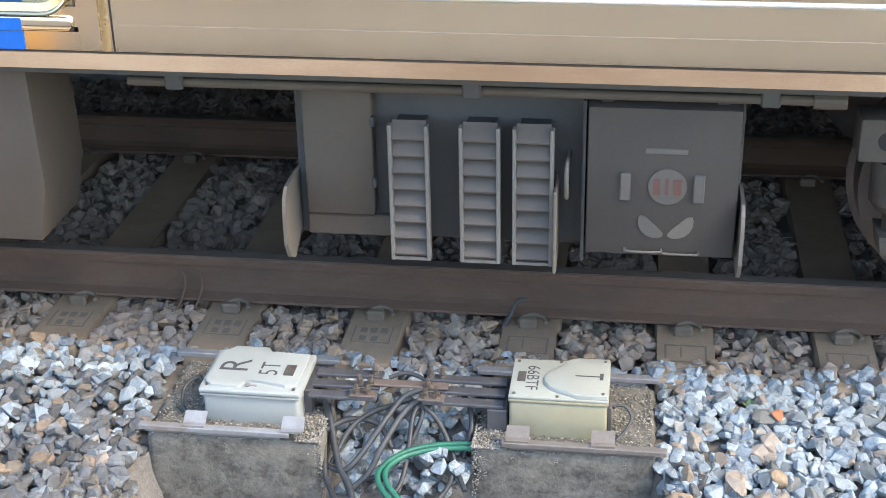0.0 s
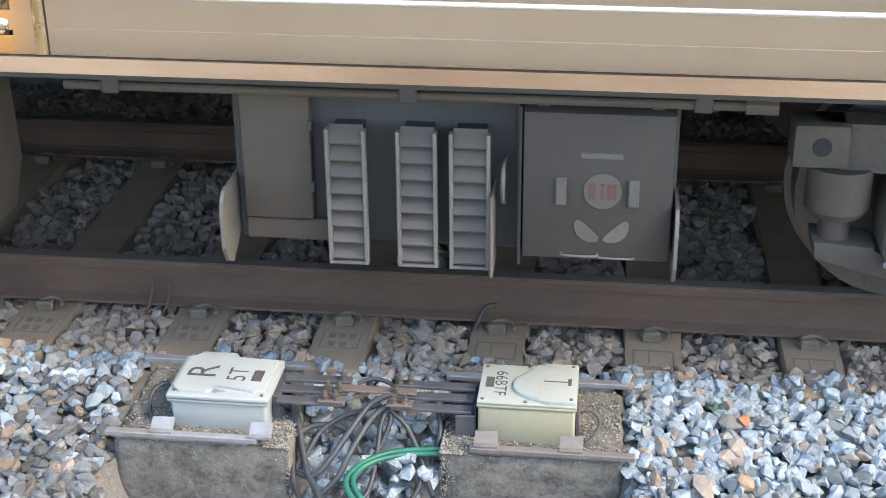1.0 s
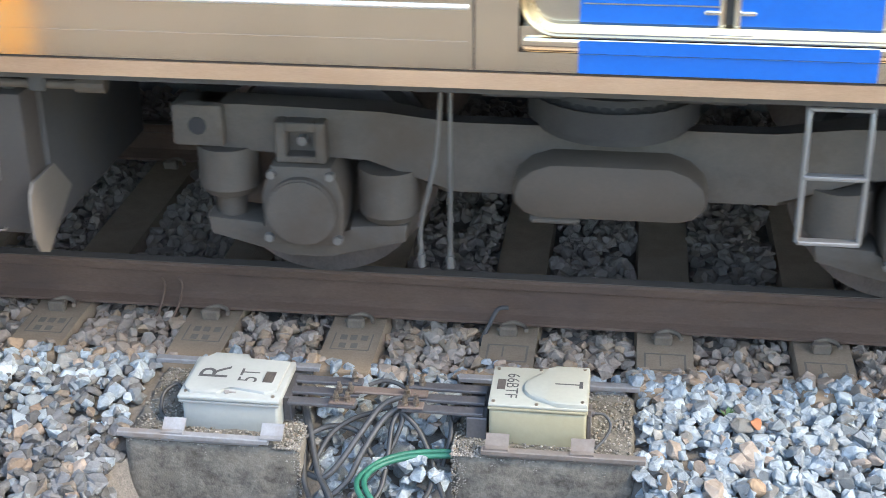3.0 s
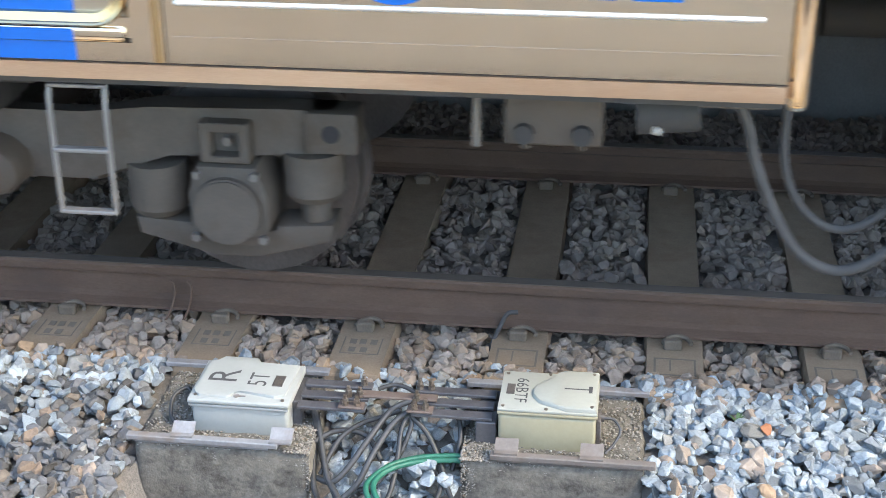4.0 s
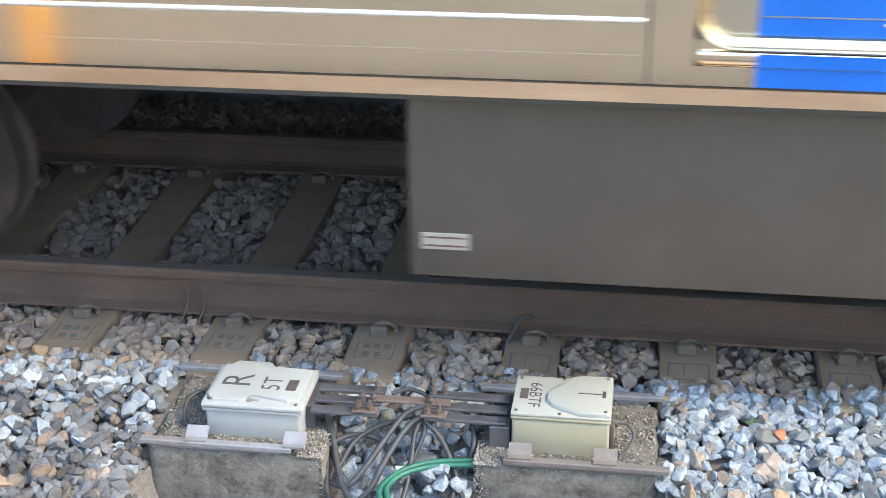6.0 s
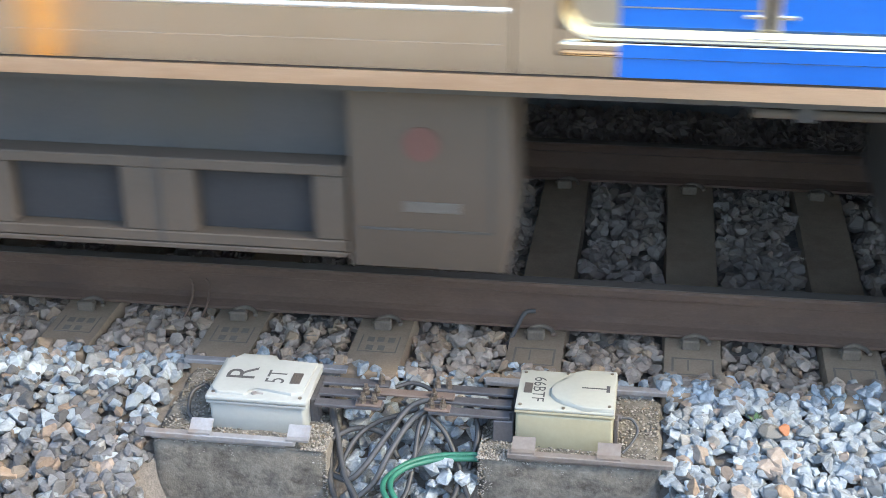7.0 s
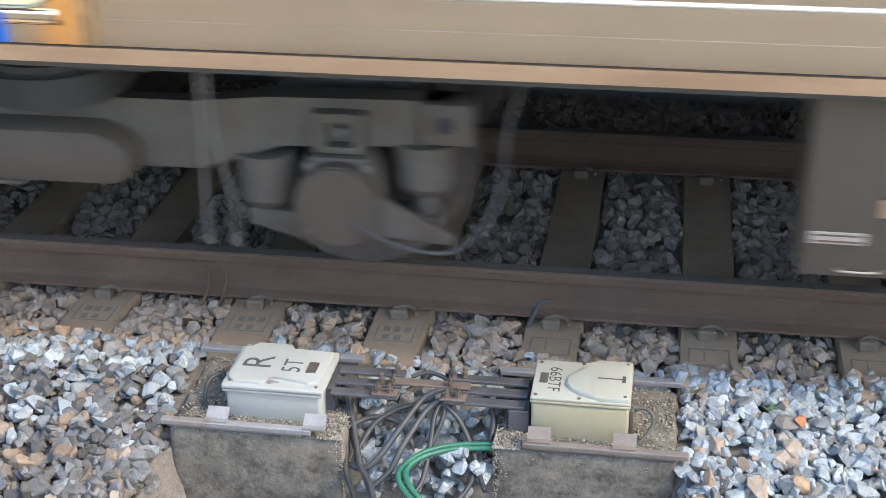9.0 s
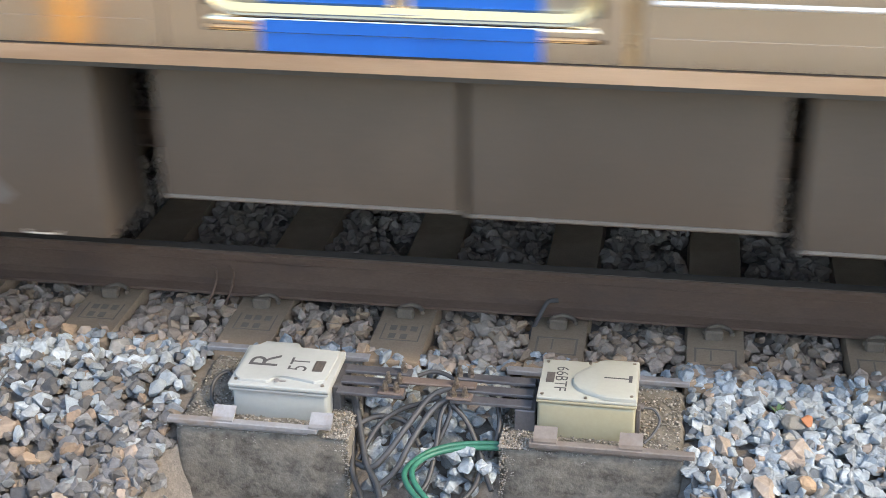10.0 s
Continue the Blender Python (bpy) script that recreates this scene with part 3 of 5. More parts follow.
for sx, sy, sz in ((0.018, 0.02, 0), (0.018, 0.235, 0), (0.165, 0.012, 0), (0.165, 0.243, 0), (0.318, 0.02, 0.014), (0.318, 0.235, 0.014)):
    part("screw", screw(B(), CX0 + sx, CY0 + sy, CT + sz), BRASS, lid, "small dark lid screw")
put_word("66BTF", 0.062, INK, CB, CX0 + 0.072, CY0 + 0.128, CT + 0.0006, -90, "letters", 1.0)
put_word("T", 0.14, INK, CB, CX0 + 0.262, CY0 + 0.13, CZ1 + 0.0426, -90, "letter", 0.55)
bm = B()
box(bm, CX0 + 0.022, CX0 + 0.05, CY0 + 0.10, CY0 + 0.165, CT - 0.001, CT + 0.002)
part("name_plate", bm, PLATE, CB, "small brown name plate")
bm = B()
box(bm, CX0 - 0.075, CX0 - 0.004, CY0 + 0.02, CY1 - 0.02, CZ0 + 0.01, CZ1 - 0.046, 0.004)
part("terminal_cover", bm, BAR, CB, "dark terminal cover plate")
bm = B()
rod(bm, (CX1 - 0.004, CY0 + 0.06, CZ1 - 0.02), (CX1 + 0.022, CY0 + 0.06, CZ1 - 0.022), 0.014, 14)
box(bm, CX1 - 0.003, CX1 + 0.012, CY0 + 0.02, CY0 + 0.1, CZ0 + 0.01, CZ1 - 0.01, 0.003)
part("cable_gland", bm, PLATE, CB, "brown cable gland", 40)
bm = B()
tube(bm, [(CX1 + 0.02, CY0 + 0.06, CZ1 - 0.022), (CX1 + 0.055, CY0 + 0.065, CZ1 - 0.03), (CX1 + 0.078, CY0 + 0.04, CZ1 - 0.055), (CX1 + 0.06, CY0 + 0.005, CZ1 - 0.085), (CX1 + 0.03, CY0 - 0.03, CZ1 - 0.105)], 0.005, 8)
part("earth_lead", bm, GREYCABLE, CB, "thin grey lead", 60)

# the steel bars and clamps between the two boxes
lk = thing("busbar_link", "dark steel bars bolted between the two boxes", "busbar", (0, 0, 0))
for yy, z, xa, xb in ((-0.655, -0.125, -1.10, -0.42), (-0.725, -0.128, -1.10, -0.42), (-0.79, -0.132, -1.10, -0.42)):
    for a, b in ((xa, -0.86), (-0.70, xb)):
        bm = B()
        box(bm, a, b, yy - 0.022, yy + 0.022, z - 0.006, z + 0.006, 0.002)
        part("bar", bm, BAR, lk)
bm = B()
box(bm, -0.90, -0.62, -0.742, -0.70, -0.120, -0.110, 0.003)
part("bridge_plate", bm, RUSTBAR, lk, "rusted bridge plate")
for xx in (-0.93, -0.89, -0.69, -0.65):
    for yy in (-0.655, -0.735, -0.795):
        if (xx, yy) in ((-0.93, -0.655), (-0.65, -0.735)):
            continue
        bm = B()
        rod(bm, (xx, yy, -0.132), (xx, yy, -0.078), 0.0065, 10)
        rod(bm, (xx, yy, -0.118), (xx, yy, -0.106), 0.013, 6)
        rod(bm, (xx, yy, -0.104), (xx, yy, -0.093), 0.011, 6)
        part("bolt", bm, BRASS, lk, "tarnished brass bolt with nuts")
for xx in (-0.91, -0.67):
    bm = B()
    box(bm, xx - 0.045, xx + 0.045, -0.815, -0.77, -0.124, -0.116, 0.002)
    part("clamp_plate", bm, RUSTBAR, lk, "brown clamp plate")

CABLES = [
    (CABLE, 0.011, [(-1.08, -0.70, -0.16), (-1.05, -0.76, -0.20), (-1.00, -0.88, -0.29), (-0.93, -1.02, -0.34), (-0.88, -1.12, -0.36), (-0.85, -1.22, -0.40)]),
    (GREYCABLE, 0.012, [(-1.06, -0.72, -0.17), (-1.03, -0.79, -0.22), (-0.97, -0.95, -0.31), (-0.91, -1.05, -0.34), (-0.86, -1.20, -0.40)]),
    (CABLE, 0.011, [(-1.07, -0.66, -0.17), (-1.04, -0.80, -0.25), (-1.02, -0.95, -0.34), (-0.96, -1.08, -0.38), (-0.94, -1.2, -0.42)]),
    (GREYCABLE, 0.012, [(-0.66, -0.73, -0.12), (-0.72, -0.74, -0.125), (-0.78, -0.77, -0.15), (-0.84, -0.86, -0.21), (-0.90, -0.94, -0.28), (-0.95, -0.97, -0.32), (-1.02, -0.92, -0.34)]),
    (GREYCABLE, 0.012, [(-0.62, -0.76, -0.13), (-0.70, -0.78, -0.135), (-0.76, -0.82, -0.165), (-0.82, -0.92, -0.24), (-0.86, -0.99, -0.31), (-0.93, -1.05, -0.36)]),
    (CABLE, 0.010, [(-0.72, -0.78, -0.14), (-0.70, -0.80, -0.18), (-0.74, -0.88, -0.27), (-0.80, -0.96, -0.32), (-0.86, -0.98, -0.34)]),
    (CABLE, 0.010, [(-0.70, -0.79, -0.15), (-0.64, -0.82, -0.20), (-0.59, -0.88, -0.27), (-0.56, -0.94, -0.32), (-0.53, -1.0, -0.35)]),
    (CABLE, 0.011, [(-1.04, -0.84, -0.25), (-0.98, -0.80, -0.23), (-0.92, -0.79, -0.225), (-0.85, -0.81, -0.235), (-0.80, -0.86, -0.29)]),
    (CABLE, 0.010, [(-1.00, -0.93, -0.32), (-0.95, -0.83, -0.24), (-0.88, -0.78, -0.20), (-0.80, -0.77, -0.17), (-0.74, -0.77, -0.14)]),
    (CABLE, 0.010, [(-0.70, -0.76, -0.135), (-0.73, -0.82, -0.18), (-0.735, -0.90, -0.26), (-0.75, -1.0, -0.34), (-0.80, -1.07, -0.37)]),
    (CABLE, 0.010, [(-0.60, -0.85, -0.26), (-0.58, -0.95, -0.33), (-0.62, -1.05, -0.36), (-0.70, -1.1, -0.38)]),
    (CABLE, 0.009, [(-0.84, -0.66, -0.13), (-0.79, -0.64, -0.12), (-0.74, -0.645, -0.125), (-0.70, -0.66, -0.14)]),
    (CABLE, 0.010, [(-0.60, -0.70, -0.13), (-0.55, -0.74, -0.16), (-0.53, -0.80, -0.22), (-0.55, -0.88, -0.30)]),
    (CABLE, 0.008, [(-1.50, -0.72, -0.16), (-1.53, -0.70, -0.15), (-1.565, -0.74, -0.165), (-1.56, -0.80, -0.20), (-1.53, -0.84, -0.215)]),
]
for mt, r, pts in CABLES:
    ob = thing("cable", "black cable sagging from the bars into ballast" if mt is CABLE else "grey cable looping from the bars into ballast", "cable", (0, 0, 0), "cables between the boxes")
    part("sheath", tube(B(), pts, r * 0.9, 10), mt, ob, "", 60)
for off in (0.0, 0.026):
    ob = thing("earth_cable", "green earthing cable in a loose loop beside the concrete block", "cable", (0, 0, 0), "green cables")
    part("sheath", tube(B(), [(-0.50, -0.865 - off, -0.25), (-0.56, -0.868 - off, -0.25), (-0.66, -0.89 - off, -0.25), (-0.745, -0.94 - off, -0.252), (-0.80 + off * 0.6, -1.02 - off * 0.3, -0.256), (-0.81 + off, -1.08, -0.262), (-0.775 + off, -1.14 + off * 0.3, -0.28), (-0.70 + off, -1.20, -0.31), (-0.60 + off, -1.26, -0.36)], 0.0098, 12), GREEN, ob, "", 60)


# ---- the train ----
CAR, PITCH, SEAM, FIRST = 20.225, 4.984, 1.483, 1.895
STARTS = [-14.99, 5.78, 26.55]
SIDE = -1.56  # the near side, from the middle of the track


def panel(x0, x1, z0, z1, thick=0.04, y=SIDE, bevel=0.0):
    return box(B(), x0, x1, y, y + thick, z0, z1, bevel)


def equipment_box(car, name, x0, x1, z0, z1, mat=None, label="", y=-1.40, depth=0.35, chamfer=0.0):
    """An underfloor case with hanger feet and a lid seam."""
    pts = [(x0, z0), (x1, z0), (x1, z1), (x0, z1)]
    if chamfer:
        pts = [(x0, z0), (x1 - chamfer, z0), (x1, z0 + 0.2), (x1 - 0.01, z1), (x0, z1)]
    ob = part(name, prism(B(), pts, y, y + depth, 0.012), mat or EQUIP, car, label, 35)
    for hx in (x0 + 0.06, x1 - 0.06):
        part("hanger", box(B(), hx - 0.02, hx + 0.02, y + 0.05, y + 0.12, z1 - 0.01, 1.01), UNDER, ob)
    return ob


def label_plate(parent, x0, x1, z0, z1, mat, y=-1.40, bars=0, label="small label plate"):
    part("label_plate", box(B(), x0, x1, y - 0.005, y + 0.004, z0, z1, 0.002), mat, parent, label)
    if mat is LABEL:
        for zz in (z0 - 0.005, z1 + 0.005):
            part("label_edge", box(B(), x0 + 0.01, x1 - 0.01, y - 0.006, y + 0.002, zz - 0.003, zz + 0.003), RUBBER, parent, "dark label edge")
    for k in range(bars):
        zz = z1 - (k + 0.5) * (z1 - z0) / bars
        part("label_line", box(B(), x0 + 0.012, x1 - 0.012, y - 0.0065, y - 0.0045, zz - 0.003, zz + 0.003), LABEL_RED, parent)


def handle(parent, x, z, y=-1.40, w=0.12, mat=None):
    bm = tube(B(), [(x - w / 2, y + 0.003, z), (x - w / 2 + 0.01, y - 0.022, z), (x + w / 2 - 0.01, y - 0.022, z), (x + w / 2, y + 0.003, z)], 0.004, 8, 4)
    part("latch_handle", bm, mat or LABEL_WHITE, parent, "bright latch handle", 60)


def petal(parent, x, z, s, mat=None, y=-1.40):
    """A leaf-shaped wiped mark that leans away from the middle."""
    pts = []
    for a in range(14):
        t = 2 * math.pi * a / 14
        u, v = 0.052 * math.cos(t), 0.024 * math.sin(t) + 0.012 * math.cos(t) ** 2
        c, d = math.cos(0.75 * s), math.sin(0.75 * s)
        pts.append((x + c * u - d * v, z + d * u + c * v))
    part("cover_mark", prism(B(), pts, y - 0.004, y + 0.003), mat or PALE, parent, "pale leaf-shaped cover mark")


def fin(car, x, z0, z1, lean=1):
    """A rounded splash plate standing out from the side of a case."""
    bm = B()
    prof = [(-1.43, z1 + 0.0), (-1.462, z1 - 0.03), (-1.475, z1 - 0.08), (-1.475, z0 + 0.09), (-1.44, z0 + 0.03), (-1.38, z0), (-1.12, z0 + 0.15), (-1.25, z1)]
    a = [bm.verts.new((x - 0.006, p, z)) for p, z in prof]
    b = [bm.verts.new((x + 0.006, p, z)) for p, z in prof]
    bm.faces.new(a), bm.faces.new(b[::-1])
    for i in range(len(prof)):
        bm.faces.new((a[i], b[i], b[(i + 1) % len(prof)], a[(i + 1) % len(prof)]))
    # Pale enamel paints in the light that the plate's face catches.
    part("splash_plate", bm, EQUIP_PALE, car, "splash plate with rounded edge, coloured pale for the light it catches")


def louvre_unit(car, o):
    """Cooling cabinet with three louvred columns; o is its first corner."""
    case = part("cooling_case", box(B(), o, o + 1.49, -1.27, -0.3, 0.36, 0.95, 0.01), UNDER, car, "dark cooling equipment case")
    cover = part("cover_panel", box(B(), o + 0.035, o + 0.275, -1.32, -1.271, 0.455, 0.915, 0.012, 2), EQUIP, case, "dusty grey cover panel", 35)
    part("lower_panel", box(B(), o + 0.03, o + 0.33, -1.30, -1.271, 0.37, 0.447, 0.006), EQUIP_BROWN, case)
    for hz in (0.80, 0.58):
        part("hinge", box(B(), o + 0.268, o + 0.283, -1.33, -1.30, hz - 0.018, hz + 0.018, 0.003), UNDER, case)
    for c in (0.345, 0.58, 0.755):
        bm = B()
        for xx in (o + c, o + c + 0.122):
            box(bm, xx - 0.0065, xx + 0.0065, -1.405, -1.372, 0.335, 0.82, 0.002)
        box(bm, o + c, o + c + 0.122, -1.402, -1.372, 0.335, 0.345)
        part("louvre_rail", bm, PALE, case, "pale louvre side rails")
        # Black core in place of the shade behind the slats.
        part("louvre_core", box(B(), o + c + 0.012, o + c + 0.110, -1.344, -1.271, 0.345, 0.81), HOLE, case, "black core painted as the shade behind the slats")
        for k in range(8):
            z = 0.352 + k * 0.0595
            bm = B()
            a = [(-1.399, z), (-1.362, z + 0.052), (-1.362, z + 0.057), (-1.401, z + 0.006)]
            va = [bm.verts.new((o + c + 0.004, p, q)) for p, q in a]
            vb = [bm.verts.new((o + c + 0.118, p, q)) for p, q in a]
            bm.faces.new(va), bm.faces.new(vb[::-1])
            for i in range(4):
                bm.faces.new((va[i], vb[i], vb[(i + 1) % 4], va[(i + 1) % 4]))
            part("louvre_slat", bm, SLAT, case)
    part("side_plate", box(B(), o + 0.885, o + 0.897, -1.44, -1.271, 0.325, 0.62, 0.004), EQUIP_PALE, case)
    part("grip", tube(B(), [(o + 0.925, -1.265, 0.70), (o + 0.925, -1.38, 0.69), (o + 0.925, -1.38, 0.58), (o + 0.925, -1.265, 0.57)], 0.008, 8, 4), EQUIP_PALE, case, "pale grip bar", 60)
    cab = equipment_box(car, "control_case", o + 0.99, o + 1.475, 0.39, 0.905, CASE_DARK, "dark grey control case with round emblem and leaf-shaped marks")
    part("door_seam", box(B(), o + 0.975, o + 0.985, -1.395, -1.265, 0.36, 0.92), HOLE, case)
    label_plate(cab, o + 1.175, o + 1.31, 0.752, 0.772, WIPED)
    bm = B()
    rod(bm, (o + 1.25, -1.408, 0.642), (o + 1.25, -1.395, 0.642), 0.062, 32)
    em = part("emblem", bm, WIPED, cab, "faded round emblem", 40)
    for k, w in enumerate((0.022, 0.010, 0.026)):
        xx = o + 1.215 + 0.033 * k
        part("emblem_mark", box(B(), xx - w / 2, xx + w / 2, -1.4105, -1.407, 0.615, 0.668), LABEL_RED, em)
    for xx in (o + 1.115, o + 1.35):
        part("catch", box(B(), xx - 0.018, xx + 0.018, -1.415, -1.395, 0.59, 0.685, 0.004), WIPED, cab, "pale catch")
    petal(cab, o + 1.195, 0.49, -1, WIPED)
    petal(cab, o + 1.305, 0.49, 1, EQUIP_PALE)
    handle(cab, o + 1.18, 0.415, mat=EQUIP_PALE)
    handle(cab, o + 1.30, 0.411, mat=EQUIP_PALE)
    fin(car, o - 0.006, 0.315, 0.60)
    fin(car, o + 1.492, 0.315, 0.60)
    pipe = part("conduit_pipe", rod(B(), (o - 0.52, -1.40, 0.946), (o + 1.76, -1.40, 0.946), 0.016, 12), EQUIP, car, "dusty conduit pipe below the sill", 40)
    for xx in (o - 0.36, o + 0.62, o + 1.55):
        part("pipe_clamp", box(B(), xx - 0.03, xx + 0.03, -1.425, -1.375, 0.925, 1.02, 0.006), UNDER, pipe)
    part("pipe_end", rod(B(), (o + 1.68, -1.40, 0.946), (o + 1.78, -1.40, 0.946), 0.026, 12), EQUIP, pipe)


def bogie(car, cx, end, motor=False):
    """Bogie at cx; end is -1 or 1, the way to the nearer car end."""
    fr = B()
    for s in (-1, 1):
        y0, y1 = (-1.06, -0.94) if s < 0 else (0.94, 1.06)
        top = [(-1.47, 0.775), (-1.30, 0.775), (-0.80, 0.765), (-0.55, 0.72), (0.55, 0.72), (0.80, 0.765), (1.30, 0.775), (1.47, 0.775), (1.50, 0.63), (1.36, 0.605), (0.85, 0.60), (0.58, 0.47), (-0.58, 0.47), (-0.85, 0.60), (-1.36, 0.605), (-1.50, 0.63)]
        prism(fr, [(x, z) for x, z in top], y0, y1, 0.018)
    box(fr, -0.25, 0.25, -0.95, 0.95, 0.52, 0.66, 0.03)
    b = part("bogie_frame", fr, BOGIE, car, "dusty grey bogie frame", 35)
    b.location = (cx, 0, 0)
    for s in (-1, 1):
        ax = s * 1.083
        ws = B()
        for yy, k in ((-0.72, -1), (0.72, 1)):
            rod(ws, (0, yy - 0.065, 0), (0, yy + 0.065, 0), 0.41, 40)
            rod(ws, (0, yy - 0.08 * k - 0.01, 0), (0, yy - 0.08 * k + 0.01, 0), 0.435, 40)
            for a in range(6):
                rod(ws, (0.25 * math.cos(a), yy + k * 0.066, 0.25 * math.sin(a)), (0.25 * math.cos(a), yy + k * 0.075, 0.25 * math.sin(a)), 0.03, 8)
        rod(ws, (0, -0.95, 0), (0, 0.95, 0), 0.075, 20)
        w = part("wheelset", ws, WHEEL, b, "dark steel wheelset", 40)
        w.location = (ax, 0, 0.41)
        WHEELSETS.append(w)
        # axle box with round cover, wings under the springs, and damper frame
        bm = B()
        prism(bm, [(ax - 0.145, 0.33), (ax - 0.11, 0.265), (ax + 0.11, 0.265), (ax + 0.145, 0.33), (ax + 0.15, 0.46), (ax + 0.11, 0.575), (ax - 0.11, 0.575), (ax - 0.15, 0.46)], -1.13, -0.90, 0.015)
        abx = part("axle_box", bm, BOGIE, b, "dusty axle box", 35)
        bm = B()
        big = 0.155 if motor else 0.128
        rod(bm, (ax, -1.165 - 0.03 * motor, 0.41), (ax, -1.10, 0.41), big, 36)
        bmesh.ops.bevel(bm, geom=list(bm.edges), offset=0.008, segments=2, affect="EDGES")
        part("axle_cover", bm, EQUIP if motor else BOGIE, abx, "round axle-end cover", 35)
        for bx, bz in ((-0.125, 0.30), (0.125, 0.30), (-0.105, 0.545), (0.105, 0.545)):
            part("bolt", rod(B(), (ax + bx, -1.15, bz), (ax + bx, -1.12, bz), 0.017, 6), PALE, abx, "bright bolt head")
        wing = [(ax - 0.37, 0.345), (ax - 0.36, 0.275), (ax - 0.08, 0.20), (ax + 0.08, 0.20), (ax + 0.36, 0.275), (ax + 0.37, 0.345), (ax + 0.16, 0.33), (ax + 0.1, 0.28), (ax - 0.1, 0.28), (ax - 0.16, 0.33)]
        part("axle_box_wing", prism(B(), wing, -1.08, -0.92, 0.012), BOGIE, b, "", 35)
        bm = B()
        for q in ((ax - 0.09, ax - 0.052, 0.585, 0.735), (ax + 0.052, ax + 0.09, 0.585, 0.735), (ax - 0.052, ax + 0.052, 0.70, 0.735), (ax - 0.052, ax + 0.052, 0.585, 0.61)):
            box(bm, q[0], q[1], -1.12, -1.02, q[2], q[3], 0.004)
        part("damper_bracket", bm, BOGIE, b, "open damper bracket")
        part("damper_bolt", rod(B(), (ax, -1.09, 0.655), (ax, -1.05, 0.655), 0.018, 10), PALE, b)
        for t, zt, zb, r in ((s, 0.61, 0.455, 0.112), (-s, 0.545, 0.375, 0.112)):
            bm = B()
            sx = ax + t * 0.295
            rod(bm, (sx, -1.0, zb), (sx, -1.0, zt), r, 28)
            rod(bm, (sx, -1.0, zb - 0.03), (sx, -1.0, zb), r * 0.8, 28, r)
            rod(bm, (sx, -1.0, zb - 0.12), (sx, -1.0, zb - 0.025), r * 0.5, 20)
            part("axle_spring", bm, BOGIE, b, "conical rubber axle spring", 40)
        hx = s * 1.46
        bm = B()
        box(bm, hx - 0.095, hx + 0.095, -1.085, -0.93, 0.617, 0.775, 0.015, 2)
        part("frame_end", bm, BOGIE, b, "", 35)
        # Black disc painted as the shade inside the lifting hole.
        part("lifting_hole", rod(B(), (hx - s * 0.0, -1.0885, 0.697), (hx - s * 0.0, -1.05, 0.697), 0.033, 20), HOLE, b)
    # air reservoir in the middle, air spring above it
    part("bolster_cover", prism(B(), [(-0.335, 0.535), (-0.325, 0.49), (-0.29, 0.455), (-0.24, 0.44), (0.24, 0.44), (0.29, 0.455), (0.325, 0.49), (0.335, 0.535), (0.32, 0.585), (0.27, 0.63), (0.2, 0.655), (-0.2, 0.655), (-0.27, 0.63), (-0.32, 0.585)], -1.20, -1.0, 0.04), EQUIP, b, "pale rounded bolster end cover", 40)
    part("bolster_step", box(B(), -0.27, -0.10, -1.17, -1.0, 0.415, 0.445, 0.01), BOGIE, b)
    bm = B()
    rod(bm, (0, -0.98, 0.74), (0, -0.98, 0.90), 0.30, 36)
    bmesh.ops.bevel(bm, geom=list(bm.edges), offset=0.035, segments=3, affect="EDGES")
    part("air_spring", bm, RUBBER, b, "black rubber air spring", 40)
    part("bolster", box(B(), -0.45, 0.45, -1.20, 1.20, 0.88, 1.0, 0.02), UNDER, b)
    # slim guard rods beside the inner axle
    gx = -end * 0.56
    bm = B()
    for d in (0.0, -end * 0.105):
        tube(bm, [(gx + d * 0.3, -1.05, 0.88), (gx + d * 0.5, -1.06, 0.60), (gx + d, -1.07, 0.35), (gx + d, -1.07, 0.185)], 0.008, 8, 4)
        rod(bm, (gx + d, -1.07, 0.18), (gx + d, -1.07, 0.23), 0.013, 10)
    part("guard_rod", bm, PALE, b, "slim pale guard rods", 60)
    if motor:
        for s in (-1, 1):
            ax = s * 1.083
            part("lead_hose", tube(B(), [(ax + s * 0.05, -1.20, 0.36), (ax + s * 0.22, -1.22, 0.29), (ax + s * 0.42, -1.20, 0.27), (ax + s * 0.56, -1.15, 0.42), (ax + s * 0.60, -1.10, 0.70), (ax + s * 0.66, -1.10, 0.92)], 0.008, 10), HOSE, b, "grey hose looping to the axle end", 60)
            part("torque_arm", prism(B(), [(ax + s * 0.02, 0.30), (ax + s * 0.40, 0.275), (ax + s * 0.42, 0.31), (ax + s * 0.10, 0.47), (ax + s * 0.06, 0.5)], -1.17, -1.14, 0.006), BOGIE, b, "dusty torque arm")
    return b


def ladder(car, x):
    bm = B()
    lad = part("step_ladder", bm, LADDER, car, "aluminium two-rung step ladder")
    for d in (0.0, 0.192):
        part("stile", tube(B(), [(x + d, -1.33, 1.0), (x + d, -1.43, 0.97), (x + d, -1.45, 0.75), (x + d, -1.45, 0.525)], 0.0095, 8, 4), LADDER, lad, "", 60)
    for z, yy in ((0.972, -1.435), (0.75, -1.45), (0.527, -1.45)):
        part("rung", box(B(), x, x + 0.192, yy - 0.020, yy + 0.016, z - 0.007, z + 0.007, 0.003), LADDER, lad)


